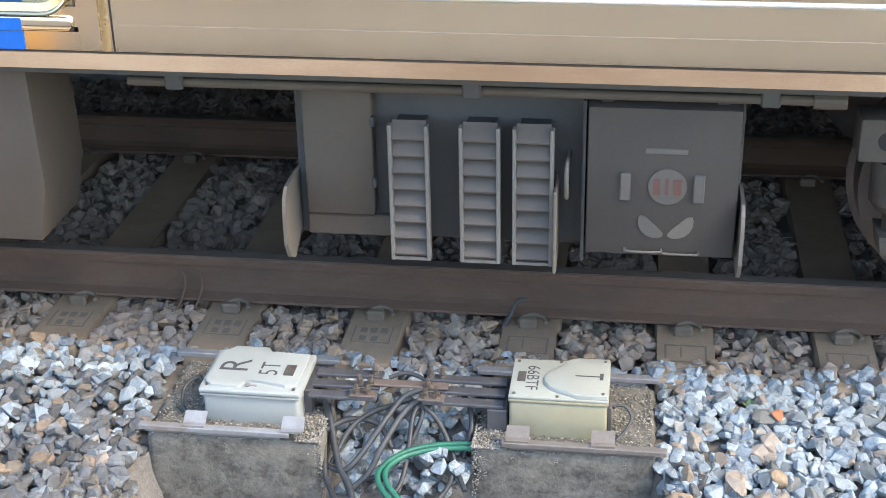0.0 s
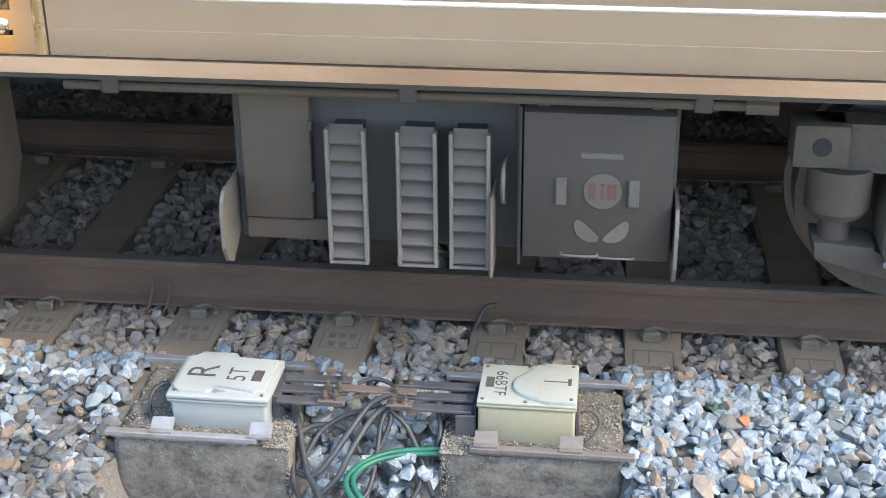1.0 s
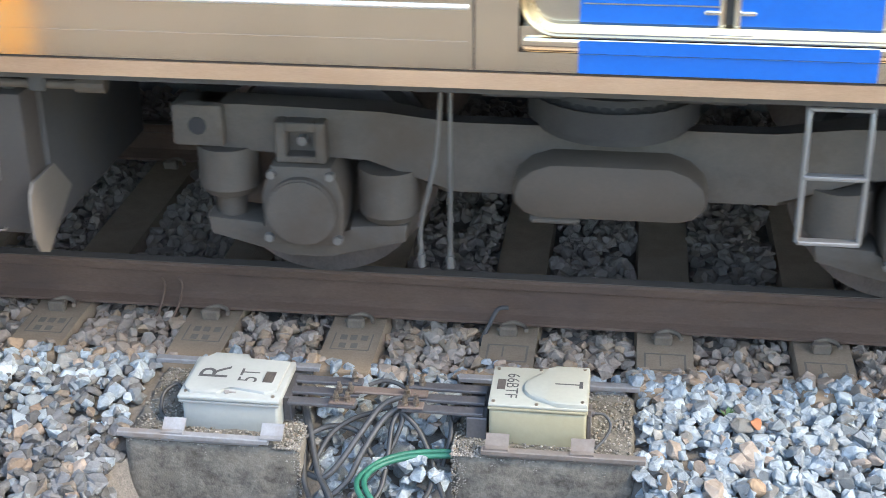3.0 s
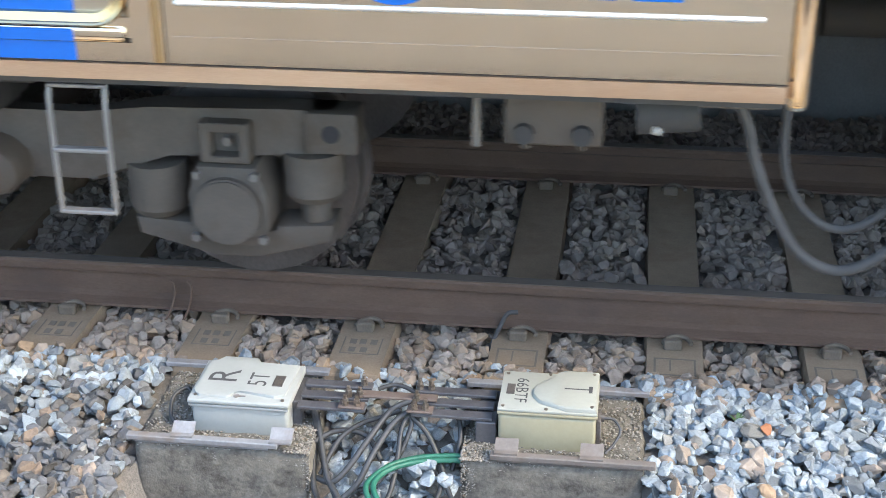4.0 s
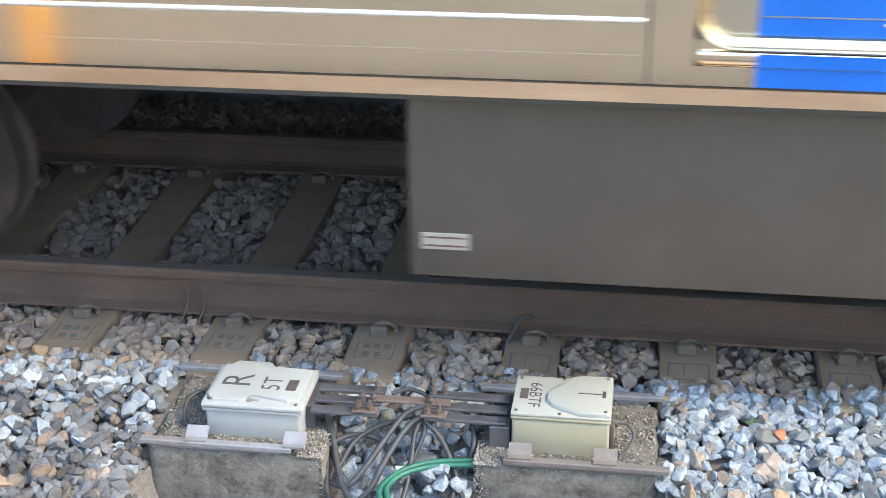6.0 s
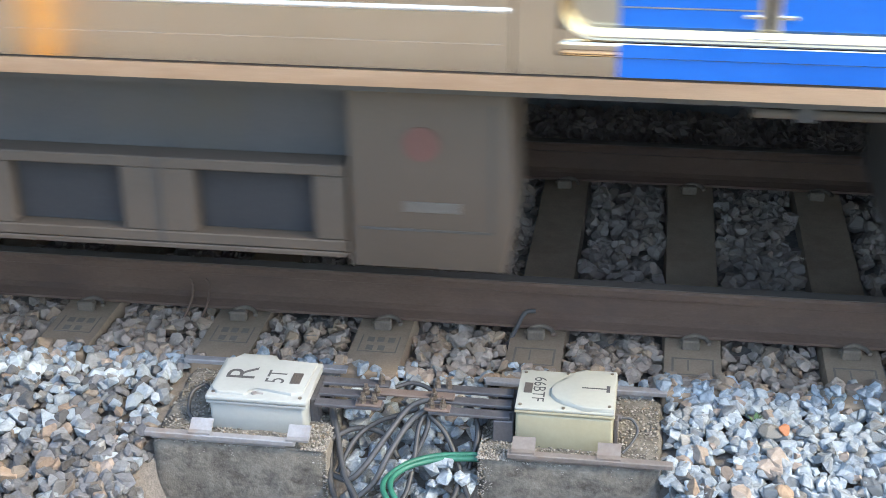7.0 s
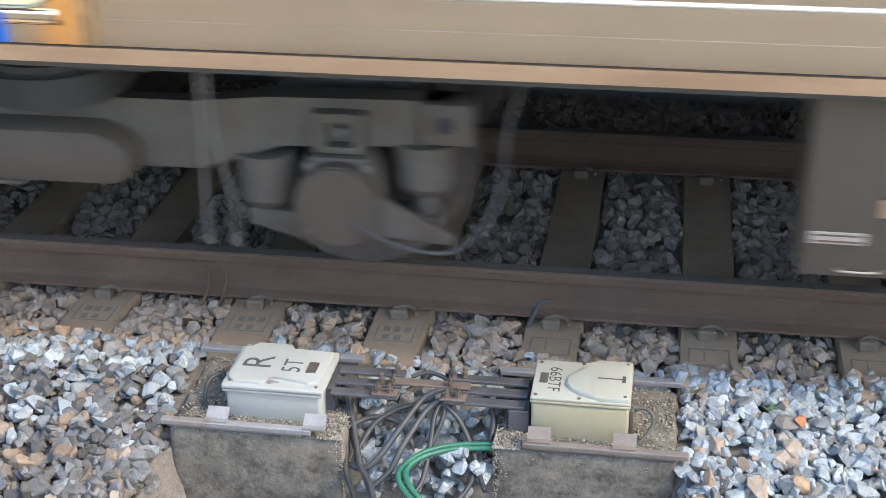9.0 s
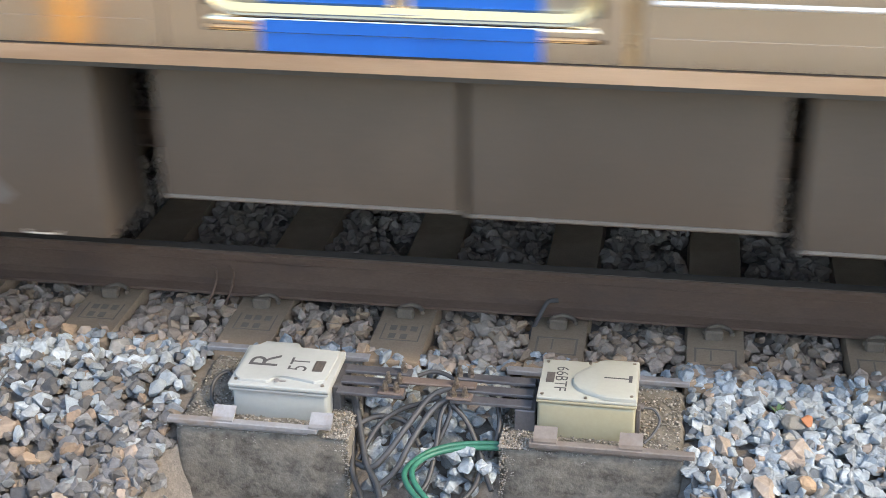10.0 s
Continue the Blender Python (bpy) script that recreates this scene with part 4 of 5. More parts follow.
def round_rect(x0, x1, z0, z1, r, n=7):
    """Outline of a rectangle with round corners."""
    out = []
    for cx, cz, t0 in ((x1 - r, z0 + r, -90), (x1 - r, z1 - r, 0), (x0 + r, z1 - r, 90), (x0 + r, z0 + r, 180)):
        out += [(cx + r * math.cos(radians(t0 + 90 * k / n)), cz + r * math.sin(radians(t0 + 90 * k / n))) for k in range(n + 1)]
    return out


def door(car, x):
    """Door bay whose first seam is at x: surround, frame, two leaves and sill guard."""
    a, b = x + 0.135, x + 1.372
    sur = part("door_surround", panel(x + 0.004, a, 1.097, 3.3), STEEL, car, "brushed steel door surround")
    part("surround_panel", panel(b, x + SEAM - 0.004, 1.097, 3.3), STEEL, sur)
    part("edge_trim", rod(B(), (x + SEAM - 0.026, SIDE + 0.012, 1.099), (x + SEAM - 0.026, SIDE + 0.012, 3.29), 0.020, 20), FRAME, sur, "rounded steel edge trim", 60)
    part("surround_panel", panel(a + 0.0005, b - 0.0005, 1.097, 1.158), STEEL, sur)
    part("surround_panel", panel(a + 0.0005, b - 0.0005, 2.96, 3.3), STEEL, sur)
    part("sill_guard", prism(B(), round_rect(a + 0.012, b - 0.02, 1.1605, 1.2045, 0.019, 4), SIDE - 0.006, SIDE + 0.04, 0.003), STEEL, sur, "steel sill guard", 35)
    part("sill_gap", box(B(), a + 0.004, b - 0.02, SIDE + 0.012, SIDE + 0.04, 1.15, 1.17), GAP, sur)
    part("sill_panel", box(B(), a + 0.004, b - 0.004, SIDE + 0.010, SIDE + 0.045, 1.171, 1.236), STEEL, sur)
    # frame: a rounded nose outside, then a broad slope down to the leaves
    bm = B()
    section = [(0.0, 0.045), (0.0, -0.002), (0.003, -0.012), (0.009, -0.017), (0.015, -0.014), (0.018, -0.009), (0.044, -0.003), (0.046, 0.004), (0.046, 0.045)]
    rings = [[bm.verts.new((p, SIDE + dep, z)) for p, z in round_rect(a + d, b - d, 1.206 + d, 2.965 - d, 0.115 - d)] for d, dep in section]
    for r0, r1 in zip(rings, rings[1:] + rings[:1]):
        for i in range(len(r0)):
            j = (i + 1) % len(r0)
            bm.faces.new((r0[i], r0[j], r1[j], r1[i]))
    part("door_frame", bm, FRAME, sur, "polished steel door frame with rounded corners", 24)
    mid = x + 0.752
    for n, (p, q) in enumerate(((a + 0.012, mid - 0.014), (mid + 0.014, b - 0.012))):
        leaf = part("door_leaf", box(B(), p, q, SIDE + 0.022, SIDE + 0.05, 1.232, 2.95, 0.006), LEAF, car, "sliding steel door leaf with blue film")
        f0, f1 = (x + 0.315, mid - 0.032) if n == 0 else (mid + 0.032, x + 1.188)
        part("blue_panel", box(B(), f0, f1, SIDE + 0.017, SIDE + 0.0215, 1.238, 2.9), BLUE, leaf, "bright blue film")
        part("edge_strip", box(B(), *((mid - 0.030, mid - 0.013) if n == 0 else (mid + 0.013, mid + 0.030)), SIDE + 0.012, SIDE + 0.0215, 1.24, 2.94, 0.003), STEEL, leaf)
        if n == 0:
            part("film_joint", box(B(), f0 + 0.01, f1, SIDE + 0.0145, SIDE + 0.018, 1.307, 1.311), LEAF, leaf, "pale joint across the film")
        part("leaf_catch", box(B(), *((mid - 0.075, mid - 0.03) if n == 0 else (mid + 0.03, mid + 0.075)), SIDE + 0.008, SIDE + 0.02, 1.283, 1.298, 0.004), CHROME, leaf)
    part("edge_rubber", box(B(), mid - 0.012, mid + 0.012, SIDE + 0.028, SIDE + 0.045, 1.235, 2.94), RUBBER, car, "black rubber door edge")
    part("threshold", box(B(), mid - 0.06, mid + 0.07, SIDE - 0.008, SIDE + 0.02, 1.222, 1.234, 0.003), CHROME, sur)
    for z0, z1, yy in ((1.162, 1.201, SIDE - 0.0102), (1.0985, 1.1575, SIDE - 0.004)):
        part("blue_panel", box(B(), x + 0.315, x + 1.188, yy, yy + 0.0038, z0, z1), BLUE, sur, "bright blue film")


def end_fittings(car, x, s):
    """Corner post, gangway and coupler gear at a car end; s is the way out."""
    a, b = sorted((x + s * 0.004, x + s * 0.072))
    part("corner_post", box(B(), a, b, -1.535, -1.40, 0.995, 3.4, 0.028, 4), STEEL, car, "rounded steel corner post", 50)
    a, b = sorted((x, x + s * 0.05))
    part("end_wall", box(B(), a, b, -1.40, 1.52, 1.0, 3.45), UNDER, car, "dark end wall")
    a, b = sorted((x + s * 0.05, x + s * 0.262))
    bel = part("gangway_bellows", box(B(), a, b, -0.62, 0.62, 1.25, 3.1, 0.03), RUBBER, car, "black gangway bellows")
    a, b = sorted((x - s * 0.1, x + s * 0.265))
    part("coupler", rod(B(), (a, 0, 0.88), (b, 0, 0.88), 0.09, 20), UNDER, car, "dark coupler", 40)
    a, b = sorted((x - s * 0.25, x - s * 0.02))
    part("step_lug", box(B(), a, b, -1.42, -1.36, 0.965, 1.0, 0.006), EQUIP_PALE, car, "pale lug below the sill")


def make_car(k):
    kind = ("stainless steel commuter car with blue door panels and louvred underfloor cases", "stainless steel commuter car with long underfloor case row", "stainless steel commuter car with wide underfloor cases and labels")[k]
    car = thing("train_car", kind, "train car", (STARTS[k], 0.75, 0), "cars of the train")
    # body shell
    part("underframe", box(B(), 0.0, CAR, -1.50, 1.50, 1.0, 1.09), UNDER, car, "dark underframe")
    part("far_side", box(B(), 0, CAR, 1.52, 1.56, 1.037, 3.4), STEEL, car)
    bm = B()
    arc = [(-1.56, 3.3), (-1.45, 3.48), (-1.2, 3.6), (-0.6, 3.68), (0.6, 3.68), (1.2, 3.6), (1.45, 3.48), (1.56, 3.3)]
    va, vb = [bm.verts.new((0, p, z)) for p, z in arc], [bm.verts.new((CAR, p, z)) for p, z in arc]
    for i in range(7):
        bm.faces.new((va[i], va[i + 1], vb[i + 1], vb[i]))
    bm.faces.new(va), bm.faces.new(vb[::-1])
    bm.faces.new((va[0], vb[0], vb[-1], va[-1]))
    part("roof", bm, STEEL_DULL, car, "grey steel roof")
    part("sole_bar", box(B(), 0.0, CAR, SIDE - 0.002, SIDE + 0.06, 1.037, 1.089), STEEL_DULL, car, "brown-stained steel sole bar")
    part("panel_gap", box(B(), 0.0, CAR, SIDE + 0.008, SIDE + 0.05, 1.088, 1.0975), GAP, car, "dark panel joint")
    cuts = [0.0]
    for j in range(4):
        cuts += [FIRST + j * PITCH, FIRST + j * PITCH + SEAM]
    cuts += [CAR]
    for i in range(0, len(cuts), 2):
        a, b = cuts[i], cuts[i + 1]
        p = part("side_panel", panel(a + (0.003 if i else 0), b - (0.003 if i < 8 else 0), 1.0972, 3.3), STEEL, car, "brushed stainless side panel")
        e0, e1 = a + (0.045 if i else 0.06), b - (0.022 if i < 8 else 0.09)
        runs = [(e0, e1)]
        if i == 4:
            # the bead stops at both sides of a plate whose gold reflection is painted amber
            runs = [(e0, 9.183), (9.477, e1)]
            gold_plate = part("side_indicator", box(B(), 9.232, 9.42, SIDE - 0.010, SIDE + 0.002, 1.276, 1.42, 0.008, 2), GOLD_PLATE, p, "polished plate with its gold reflection painted amber", 35)
            part("indicator_edge", box(B(), 9.236, 9.416, SIDE - 0.0105, SIDE + 0.0, 1.270, 1.2755), GAP, gold_plate)
        for r0, r1 in runs:
            bm = rod(B(), (r0, SIDE + 0.001, 1.291), (r1, SIDE + 0.001, 1.291), 0.0095, 14)
            for q in (r0, r1):
                bmesh.ops.create_uvsphere(bm, u_segments=12, v_segments=8, radius=0.0095, matrix=Matrix.Translation((q, SIDE + 0.001, 1.291)))
            part("bead", bm, BEAD, p, "bright half-round bead", 60)
        part("weld_line", rod(B(), (a + 0.02, SIDE + 0.001, 1.184), (b - 0.02, SIDE + 0.001, 1.184), 0.0018, 6), STEEL, p)
        if i:
            part("seam_cover", box(B(), a - 0.011, a + 0.011, SIDE + 0.006, SIDE + 0.03, 1.09, 3.3), GAP, car)
        if i < 8:
            part("seam_cover", box(B(), b - 0.011, b + 0.011, SIDE + 0.006, SIDE + 0.03, 1.09, 3.3), GAP, car)
    for j in range(4):
        door(car, FIRST + j * PITCH)
    end_fittings(car, 0.0, -1)
    end_fittings(car, CAR, 1)
    bogie(car, 2.957, -1, motor=(k == 2))
    bogie(car, 17.27, 1, motor=False)
    ladder(car, 2.13)
    ladder(car, 17.87)
    for xx in (3.85, 16.05):
        part("sill_strip", box(B(), xx, xx + 0.44, -1.50, -1.46, 1.018, 1.034, 0.003), PALE, car, "pale strip below the sill")
    # brackets and rods by the car ends
    for xx, s in ((0.535, -1), (19.37, 1)):
        if k == 2 and s < 0:
            continue
        br = part("bracket", box(B(), xx, xx + 0.315, -1.40, -1.30, 0.81, 1.0, 0.008), EQUIP, car, "brown bracket plate with two bolts")
        for d in (0.065, 0.25):
            part("bolt", rod(B(), (xx + d, -1.43, 0.855), (xx + d, -1.39, 0.855), 0.032, 12), RUBBER, br)
            part("stud", rod(B(), (xx + d, -1.36, 0.79), (xx + d, -1.36, 0.82), 0.02, 8), EQUIP_BROWN, br)
        rx = xx - s * 0.09 + (0.0 if s > 0 else 0.315)
        if s > 0:
            part("drain_rod", rod(B(), (rx, -1.39, 0.80), (rx, -1.39, 1.0), 0.016, 12, 0.010), EQUIP_PALE, car, "pale drain rod")
            part("horn", rod(B(), (xx + 0.42, -1.25, 0.88), (xx + 0.62, -1.25, 0.90), 0.07, 20), UNDER, car, "dark round horn", 40)
            part("hose_tip", rod(B(), (xx + 0.47, -1.38, 0.872), (xx + 0.50, -1.38, 0.866), 0.014, 12), LABEL_WHITE, car, "white cap")
    if k:
        bm = B()
        box(bm, -0.022, 0.020, -1.425, -1.35, 0.51, 1.02, 0.006)
        guard = part("cable_guard", bm, EQUIP_PALE, car, "pale upright cable guard bar", 35)
        part("guard_return", box(B(), 0.0205, 0.045, -1.37, -1.352, 0.54, 0.72, 0.004), BAR, guard)
        part("gap_barrier", box(B(), -0.27, -0.035, -1.48, -1.45, 1.30, 2.6, 0.01, 2), LADDER, car, "beige inter-car gap barrier")
    return car


WHEELSETS = []
CARS = [make_car(k) for k in range(3)]
A, Bc, C = CARS
# underfloor cases of the first car
o = 14.99
equipment_box(A, "battery_case", o - 3.6, o - 2.02, 0.34, 0.97, EQUIP, "grey battery case with chamfered corner", chamfer=0.045)
louvre_unit(A, o - 1.155)
# second car
o = -5.78
bt = equipment_box(Bc, "converter_case", o + 11.90, o + 13.48, 0.335, 0.97, EQUIP, "grey converter case with red and white label")
label_plate(bt, o + 11.94, o + 12.10, 0.44, 0.50, LABEL_WHITE, bars=2)
equipment_box(Bc, "converter_case", o + 13.49, o + 15.07, 0.335, 0.97, EQUIP_BROWN, "brown-dusted converter case")
rk = part("resistor_rack", box(B(), o + 15.08, o + 17.07, -1.30, -0.5, 0.40, 0.98), UNDER, Bc, "dark resistor rack with three blacked openings")
for z0, z1 in ((0.362, 0.382), (0.385, 0.425), (0.66, 0.70)):
    part("rack_rail", box(B(), o + 15.08, o + 17.07, -1.40, -1.301, z0, z1, 0.004), EQUIP, rk)
for a, b in ((15.08, 15.21), (15.62, 15.885), (16.285, 16.545), (16.96, 17.07)):
    part("rack_post", box(B(), o + a, o + b, -1.396, -1.302, 0.426, 0.659, 0.004), EQUIP, rk)
for a in (15.75, 16.42):
    part("rack_joint", box(B(), o + a - 0.006, o + a + 0.006, -1.4035, -1.39, 0.385, 0.70), UNDER, rk)
# Black sheets paint the shade inside the three rack openings.
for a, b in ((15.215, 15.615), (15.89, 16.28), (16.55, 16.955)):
    part("screen", box(B(), o + a, o + b, -1.34, -1.33, 0.427, 0.658), HOLE, rk, "black sheet painted as the shade in the rack opening")
sw = equipment_box(Bc, "switch_case", o + 17.085, o + 17.64, 0.335, 0.97, EQUIP_BROWN, "brown-dusted switch case with red emblem", chamfer=0.03)
part("lid_seam", box(B(), o + 17.12, o + 17.57, -1.403, -1.39, 0.478, 0.486), UNDER, sw)
part("lid_seam", box(B(), o + 17.56, o + 17.568, -1.403, -1.39, 0.486, 0.93), UNDER, sw)
label_plate(sw, o + 17.27, o + 17.46, 0.548, 0.585, WIPED)
part("emblem", rod(B(), (o + 17.33, -1.405, 0.79), (o + 17.33, -1.39, 0.79), 0.06, 28), LABEL_RED, sw, "faded red round emblem")
louvre_unit(Bc, o + 18.895)
# third car
o = -26.55
ec = equipment_box(C, "relay_case", o + 26.81, o + 27.44, 0.372, 0.99, EQUIP, "grey relay case with leaf-shaped marks")
label_plate(ec, o + 27.05, o + 27.195, 0.53, 0.563, LABEL_WHITE, bars=2)
petal(ec, o + 26.97, 0.495, -1)
petal(ec, o + 27.265, 0.50, 1)
handle(ec, o + 26.975, 0.421)
handle(ec, o + 27.25, 0.424)
sc = equipment_box(C, "starter_case", o + 32.18, o + 32.875, 0.36, 0.97, EQUIP, "grey starter case with two labels")
label_plate(sc, o + 32.41, o + 32.625, 0.577, 0.64, LABEL, bars=0)
label_plate(sc, o + 32.2, o + 32.375, 0.478, 0.52, LABEL_WHITE, bars=2)
handle(sc, o + 32.36, 0.392)
handle(sc, o + 32.62, 0.388)
bm = rod(B(), (o + 33.66, -1.05, 0.72), (o + 33.66, -0.7, 0.70), 0.20, 36)
bmesh.ops.bevel(bm, geom=list(bm.edges), offset=0.03, segments=3, affect="EDGES")
part("blower_drum", bm, RUBBER, C, "dark round blower drum", 40)
fb = part("filter_case", box(B(), o + 33.96, o + 34.425, -1.42, -0.7, 0.577, 0.95, 0.03, 3), FILTER, C, "tan rounded filter case", 40)
for z in (0.65, 0.825):
    label_plate(fb, o + 34.11, o + 34.24, z - 0.014, z + 0.014, LABEL_WHITE, y=-1.42, bars=0)
CASES = [(34.625, 35.19), (35.20, 35.975), (35.985, 37.025), (37.035, 38.075)]
made = [equipment_box(C, "inverter_case", o + a, o + b, 0.325, 0.97, (EQUIP, EQUIP, EQUIP, EQUIP_BROWN)[i], "wide grey inverter case with labels and wiped patches") for i, (a, b) in enumerate(CASES)]
for i, x, z, w, h, mt in ((1, 35.56, 0.667, 0.19, 0.05, LABEL), (1, 35.565, 0.557, 0.17, 0.05, LABEL), (2, 36.36, 0.678, 0.17, 0.055, LABEL), (2, 36.705, 0.682, 0.18, 0.06, LABEL), (2, 36.53, 0.564, 0.14, 0.05, EQUIP_PALE), (3, 37.537, 0.679, 0.17, 0.055, LABEL), (3, 37.537, 0.559, 0.16, 0.055, LABEL), (0, 34.93, 0.68, 0.17, 0.05, EQUIP_PALE)):
    label_plate(made[i], o + x - w / 2, o + x + w / 2, z - h / 2, z + h / 2, mt)
for i, x in ((1, 35.31), (1, 35.825), (2, 36.22), (2, 36.83), (3, 37.20), (3, 37.83)):
    handle(made[i], o + x, 0.346)
part("wiped_patch", prism(B(), [(o + 35.44, 0.43), (o + 35.66, 0.43), (o + 35.70, 0.80), (o + 35.66, 0.88), (o + 35.60, 0.70), (o + 35.5, 0.70), (o + 35.45, 0.88), (o + 35.42, 0.7)], -1.4025, -1.395), WIPED, made[1], "wiped paler patch")
part("wiped_patch", prism(B(), [(o + 36.28, 0.78), (o + 36.40, 0.60), (o + 36.5, 0.52), (o + 36.62, 0.53), (o + 36.8, 0.49), (o + 36.78, 0.76), (o + 36.68, 0.82), (o + 36.6, 0.9), (o + 36.5, 0.86), (o + 36.47, 0.66), (o + 36.38, 0.78)], -1.4025, -1.395), WIPED, made[2], "wiped paler patch")
part("wiped_patch", prism(B(), [(o + 37.24, 0.60), (o + 37.36, 0.56), (o + 37.5, 0.47), (o + 37.70, 0.44), (o + 37.74, 0.48), (o + 37.64, 0.58), (o + 37.66, 0.68), (o + 37.58, 0.86), (o + 37.48, 0.86), (o + 37.3, 0.78), (o + 37.42, 0.64)], -1.4025, -1.395), WIPED, made[3], "wiped paler patch")
for a, b, z0 in ((38.29, 39.325, 0.495), (39.345, 40.36, 0.485), (40.43, 41.5, 0.425), (41.52, 42.6, 0.425)):
    pc = equipment_box(C, "reactor_case", o + a, o + b, z0, 0.97, EQUIP_BROWN, "plain brown-dusted reactor case")
    part("lower_edge", box(B(), o + a + 0.01, o + b - 0.01, -1.406, -1.39, z0 + 0.012, z0 + 0.022), PALE, pc)
# hoses between the cars, hung from the car ahead
for car, s0 in ((A, 14.99), (Bc, -5.78 + 0.0)):
    ends = ([(5.12, 0.93), (5.156, 0.857), (5.196, 0.716), (5.266, 0.553), (5.36, 0.407), (5.488, 0.349), (5.609, 0.399), (5.70, 0.511), (5.735, 0.62), (5.75, 0.80)],
            [(5.305, 1.45), (5.302, 1.231), (5.287, 0.942), (5.286, 0.741), (5.328, 0.598), (5.404, 0.506), (5.492, 0.474), (5.582, 0.505), (5.662, 0.593), (5.697, 0.718), (5.716, 0.919), (5.72, 1.3)])
    for i, e in enumerate(ends):
        if car is A:
            part("jumper_hose", tube(B(), [(x + s0, -1.25 + 0.06 * i, z) for x, z in e], 0.019 if i == 0 else 0.015, 14), HOSE, car, "grey jumper hose sagging between the cars", 60)
        elif i:
            part("jumper_hose", tube(B(), [(x - 5.286 + 26.07 + s0, -1.25, z) for x, z in e], 0.015, 14), HOSE, car, "grey jumper hose sagging between the cars", 60)
# blue livery marks above the bead by the car end: one disc and a row of plain blocks
for car in (A, Bc):
    part("blue_mark", prism(B(), [(19.055 + 0.17 * math.cos(t * math.pi / 18), 1.474 + 0.17 * math.sin(t * math.pi / 18)) for t in range(36)], SIDE - 0.003, SIDE + 0.001), BLUE, car, "round blue livery mark")
    if car is A:
        for x0, x1 in ((19.485, 19.553), (19.575, 19.711), (19.759, 19.906)):
            part("blue_mark", box(B(), x0, x1, SIDE - 0.003, SIDE + 0.001, 1.337, 1.62), BLUE, car, "plain blue livery block")


# ---- ballast, last ----
def stone_shapes(count, seed):
    """Angular broken stones: hulls of points thrown on a squashed ball."""
    rng = random.Random(seed)
    out = []
    for _ in range(count):
        bm = B()
        ax = (1.0, rng.uniform(0.62, 0.92), rng.uniform(0.48, 0.78))
        for _ in range(15):
            v = Vector((rng.gauss(0, 1), rng.gauss(0, 1), rng.gauss(0, 1))).normalized() * rng.uniform(0.86, 1.08)
            bm.verts.new((v.x * ax[0], v.y * ax[1], v.z * ax[2]))
        bmesh.ops.convex_hull(bm, input=bm.verts)
        loose = [v for v in bm.verts if not v.link_faces]
        bmesh.ops.delete(bm, geom=loose, context="VERTS")
        bmesh.ops.dissolve_limit(bm, angle_limit=0.42, verts=bm.verts, edges=bm.edges)
        bmesh.ops.bevel(bm, geom=list(bm.edges), offset=rng.uniform(0.03, 0.075), segments=1, affect="EDGES", clamp_overlap=True)
        for v in bm.verts:
            v.co += noise.noise_vector(v.co * 1.7 + Vector((len(out) * 3.1, 0, 0))) * 0.13
        bmesh.ops.recalc_face_normals(bm, faces=bm.faces)
        bm.verts.index_update()
        out.append((np.array([v.co[:] for v in bm.verts]), [[v.index for v in f.verts] for f in bm.faces]))
        bm.free()
    return out


SHAPES = stone_shapes(36, 5)


def blocked(x, y, r):
    for x0, x1, y0, y1 in BLOCKS:
        if x0 - r * 0.5 < x < x1 + r * 0.5 and y0 - r * 0.6 < y < y1 + r * 0.3:
            return True
    if (-0.40 if x < 0 else -0.345) + 0.03 * math.sin(9 * x) < y < 1.97:
        for s in SLEEPERS:
            if abs(x - s) < 0.104 + r * 0.55:
                return True
    return False


def scatter(x0, x1, y0, y1, per, size, seed, lift=0.0):
    """Poses of stones strewn over a stretch, in rough layers."""
    rng = random.Random(seed)
    out = []
    for _ in range(int((x1 - x0) * (y1 - y0) * per)):
        x, y = rng.uniform(x0, x1), rng.uniform(y0, y1)
        r = size * rng.choice((0.62, 0.75, 0.85, 0.95, 1.0, 1.1, 1.25))
        if blocked(x, y, r):
            continue
        z = bed(x, y) + rng.uniform(-0.022, 0.014) + lift
        if -0.47 < y < -0.33 and min(abs(x - q) for q in SLEEPERS) < 0.12:
            z += 0.028
        if abs(y + 0.01) < 0.10 or abs(y - 1.49) < 0.10:
            z -= 0.03
        e = Euler((rng.gauss(0, 0.55), rng.gauss(0, 0.55), rng.uniform(0, 6.3)))
        out.append((rng.randrange(len(SHAPES)), Matrix.Translation((x, y, z)) @ e.to_matrix().to_4x4() @ Matrix.Scale(r, 4)))
    return out


def heap(name, stones, mat, parent, label):
    verts, faces, base = [], [], 0
    for k, m in stones:
        v, f = SHAPES[k]
        a = np.array(m)
        verts.append(v @ a[:3, :3].T + a[:3, 3])
        faces += [[base + i for i in q] for q in f]
        base += len(v)
    me = bpy.data.meshes.new(name)
    me.from_pydata(np.concatenate(verts).tolist(), [], faces)
    me.materials.append(mat)
    ob = new(name, me)
    ob.parent = parent
    return tagged(ob, label, kind="stuff")


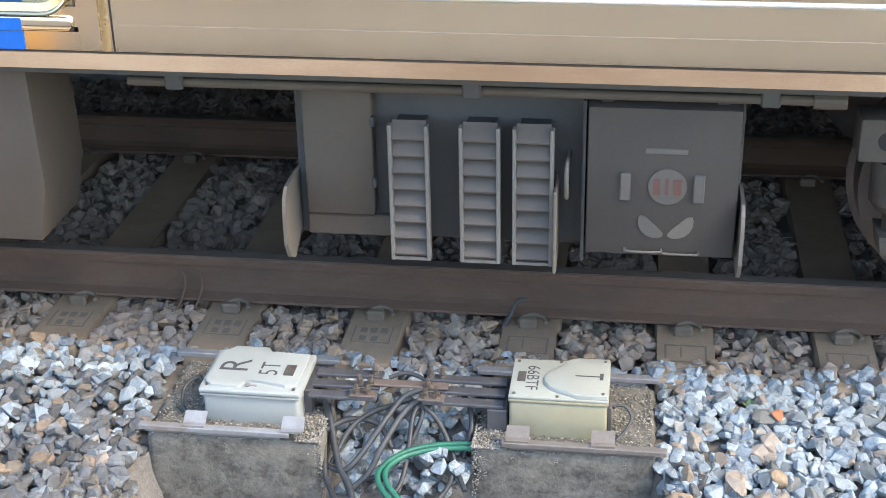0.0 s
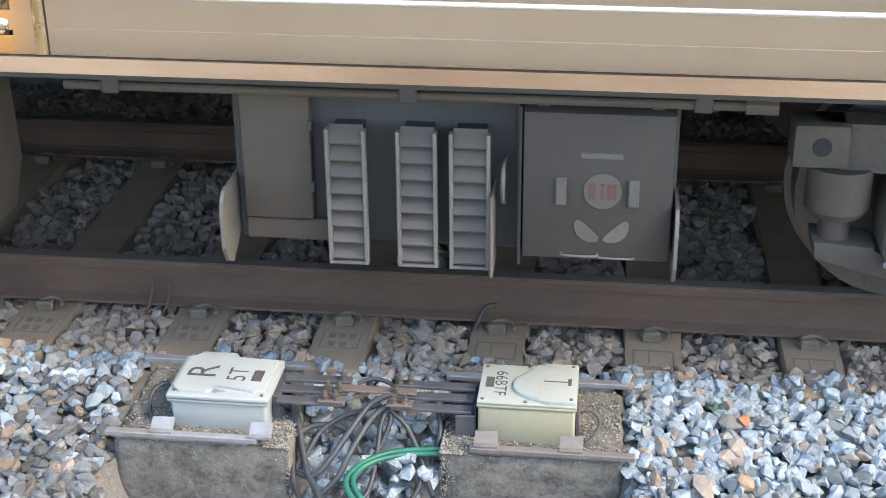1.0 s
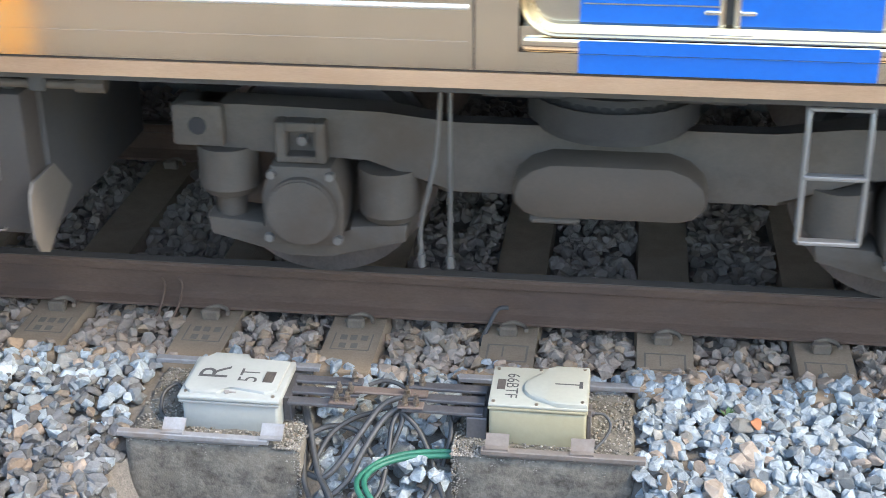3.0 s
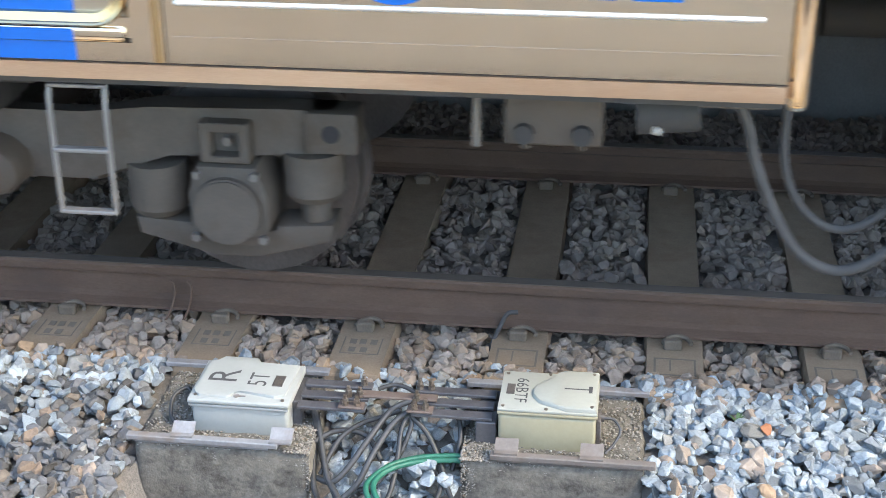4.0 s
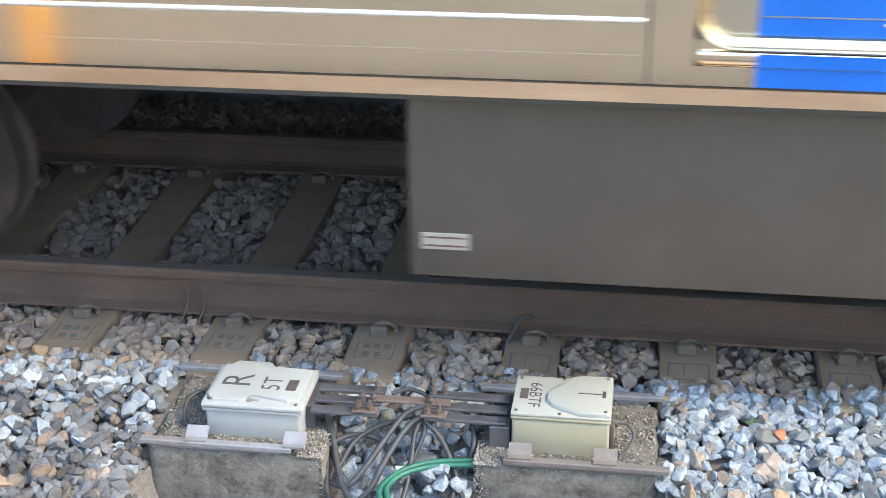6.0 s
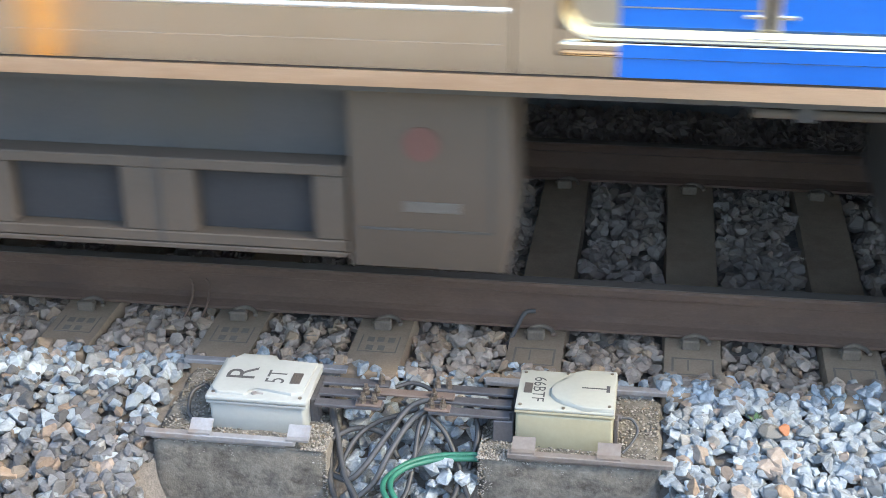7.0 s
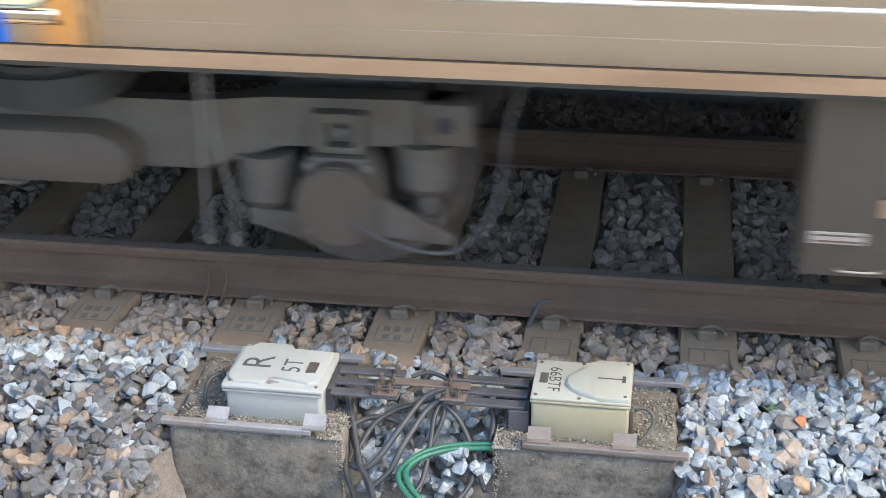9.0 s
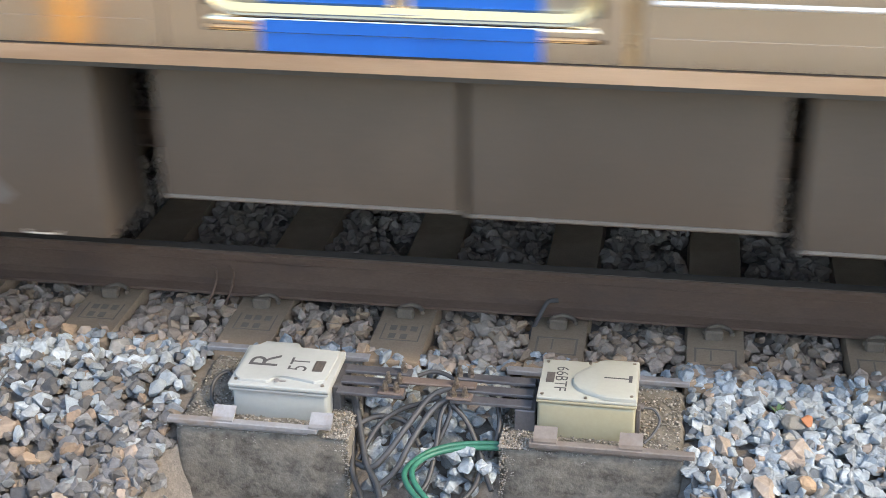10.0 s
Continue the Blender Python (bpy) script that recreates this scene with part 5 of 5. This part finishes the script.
ballast = thing("ballast", "blue-grey and tan broken stone ballast heaped along the track", "ballast", (0, 0, 0), "", "structure")
near = scatter(-6.0, -3.3, -1.88, -0.38, 420, 0.045, 31) + scatter(2.0, 5.2, -1.88, -0.38, 420, 0.045, 32) + scatter(-3.3, 2.0, -1.75, -0.38, 950, 0.038, 11) + scatter(-1.95, -1.62, -1.45, -0.88, 500, 0.038, 15) + scatter(0.08, 0.30, -1.45, -0.86, 500, 0.038, 16) + scatter(0.1, 2.0, -1.5, -0.34, 420, 0.034, 18, 0.008) + scatter(-2.1, -1.60, -1.30, -0.80, 420, 0.036, 19, 0.02) + scatter(-1.85, -0.05, -1.35, -0.92, 420, 0.036, 17, 0.02) + scatter(-2.05, -1.62, -1.5, -0.90, 700, 0.040, 24, 0.03) + scatter(-1.04, -0.50, -1.30, -0.95, 260, 0.036, 25, 0.03) + scatter(-1.84, -1.62, -1.40, -0.85, 1000, 0.037, 27, 0.01) + scatter(0.08, 0.24, -1.40, -0.85, 500, 0.036, 28, 0.01) + scatter(-1.08, -0.48, -1.60, -0.90, 600, 0.036, 26, 0.12)
pick = random.Random(3)
darker, lighter = [], []
# Darker stones grow more frequent towards -x and towards the near edge.
for s in near:
    p = s[1].translation
    share = 0.8 * ramp01(-1.3, -1.95, p.x) * ramp01(-0.45, -0.7, p.y) + 0.3 * ramp01(-0.85, -1.1, p.y)
    (darker if pick.random() < share else lighter).append(s)
heap("ballast_stones", lighter, STONE, ballast, "angular blue-grey and tan broken stone")
heap("dirty_ballast", darker, STONE_DARK, ballast, "darker brown-grey broken stone")
heap("rusty_ballast", scatter(-3.3, 2.2, -0.44, 0.02, 1000, 0.036, 12) + scatter(-6.0, -3.3, -0.44, 0.02, 500, 0.042, 33) + scatter(2.2, 5.2, -0.44, 0.02, 500, 0.042, 34), STONE_RUST, ballast, "brown-dusted broken stone between the sleepers")
# Under the train the stones take the dimmed, low-contrast copy.
heap("shaded_ballast", scatter(-3.8, 2.6, 0.02, 2.75, 700, 0.040, 13) + scatter(-6.0, -3.8, 0.02, 2.75, 350, 0.045, 35) + scatter(2.6, 5.2, 0.02, 2.75, 350, 0.045, 36), STONE_SHADE, ballast, "broken stone dulled in colour for the shade under the train")
heap("large_ballast", scatter(0.13, 0.52, -1.30, -0.80, 100, 0.055, 21, 0.02) + scatter(-2.5, -1.8, -1.3, -0.9, 30, 0.05, 22, 0.02), STONE_RUST, ballast, "larger tan broken stones")
single = []
for v, f in SHAPES:
    me = bpy.data.meshes.new("stone")
    me.from_pydata(v.tolist(), [], f)
    me.materials.append(STONE)
    single.append(me)
for k, m in scatter(-2.7, 1.4, -1.25, -0.62, 118, 0.040, 14, 0.016)[:300]:
    ob = new("stone", single[k])
    ob.parent = ballast
    ob.matrix_basis = m

red = SHAPES[7]
me = bpy.data.meshes.new("orange_stone")
me.from_pydata(red[0].tolist(), [], red[1])
me.materials.append(REDSTONE)
ob = tagged(new("orange_stone", me), "single orange-red stone lying on the grey ballast", "stone")
ob.matrix_basis = pose(0.503, -0.692, -0.168, 40, 15, 40) @ Matrix.Scale(0.031, 4)
weed = thing("weed", "tiny green weed sprouting between ballast stones", "plant", (0.413, -0.606, -0.20))
rng = random.Random(8)
for k in range(7):
    bm = B()
    a = rng.uniform(0, 6.28)
    d = Vector((math.cos(a), math.sin(a), rng.uniform(0.5, 1.3))).normalized()
    side = d.cross(Vector((0, 0, 1))).normalized()
    w = [bm.verts.new(d * t + side * s + Vector((0, 0, -t * t * 3))) for t, s in ((0, 0.001), (0.018, 0.006), (0.04, 0.0), (0.018, -0.006), (0, -0.001))]
    bm.faces.new(w)
    part("leaf", bm, WEED, weed)


# ---- what moves ----
def motions():
    times = [0.2 * i for i in range(len(RUN))]
    for car, s in zip(CARS, STARTS):
        walk(car, [(t, pose(s + run(t), 0.75, 0)) for t in times])
    turns = [i / 15 for i in range(151)]
    for w in WHEELSETS:
        x, y, z = w.location
        walk(w, [(t, pose(x, y, z, 0, math.degrees(run(t) / 0.41), 0)) for t in turns])


motions()
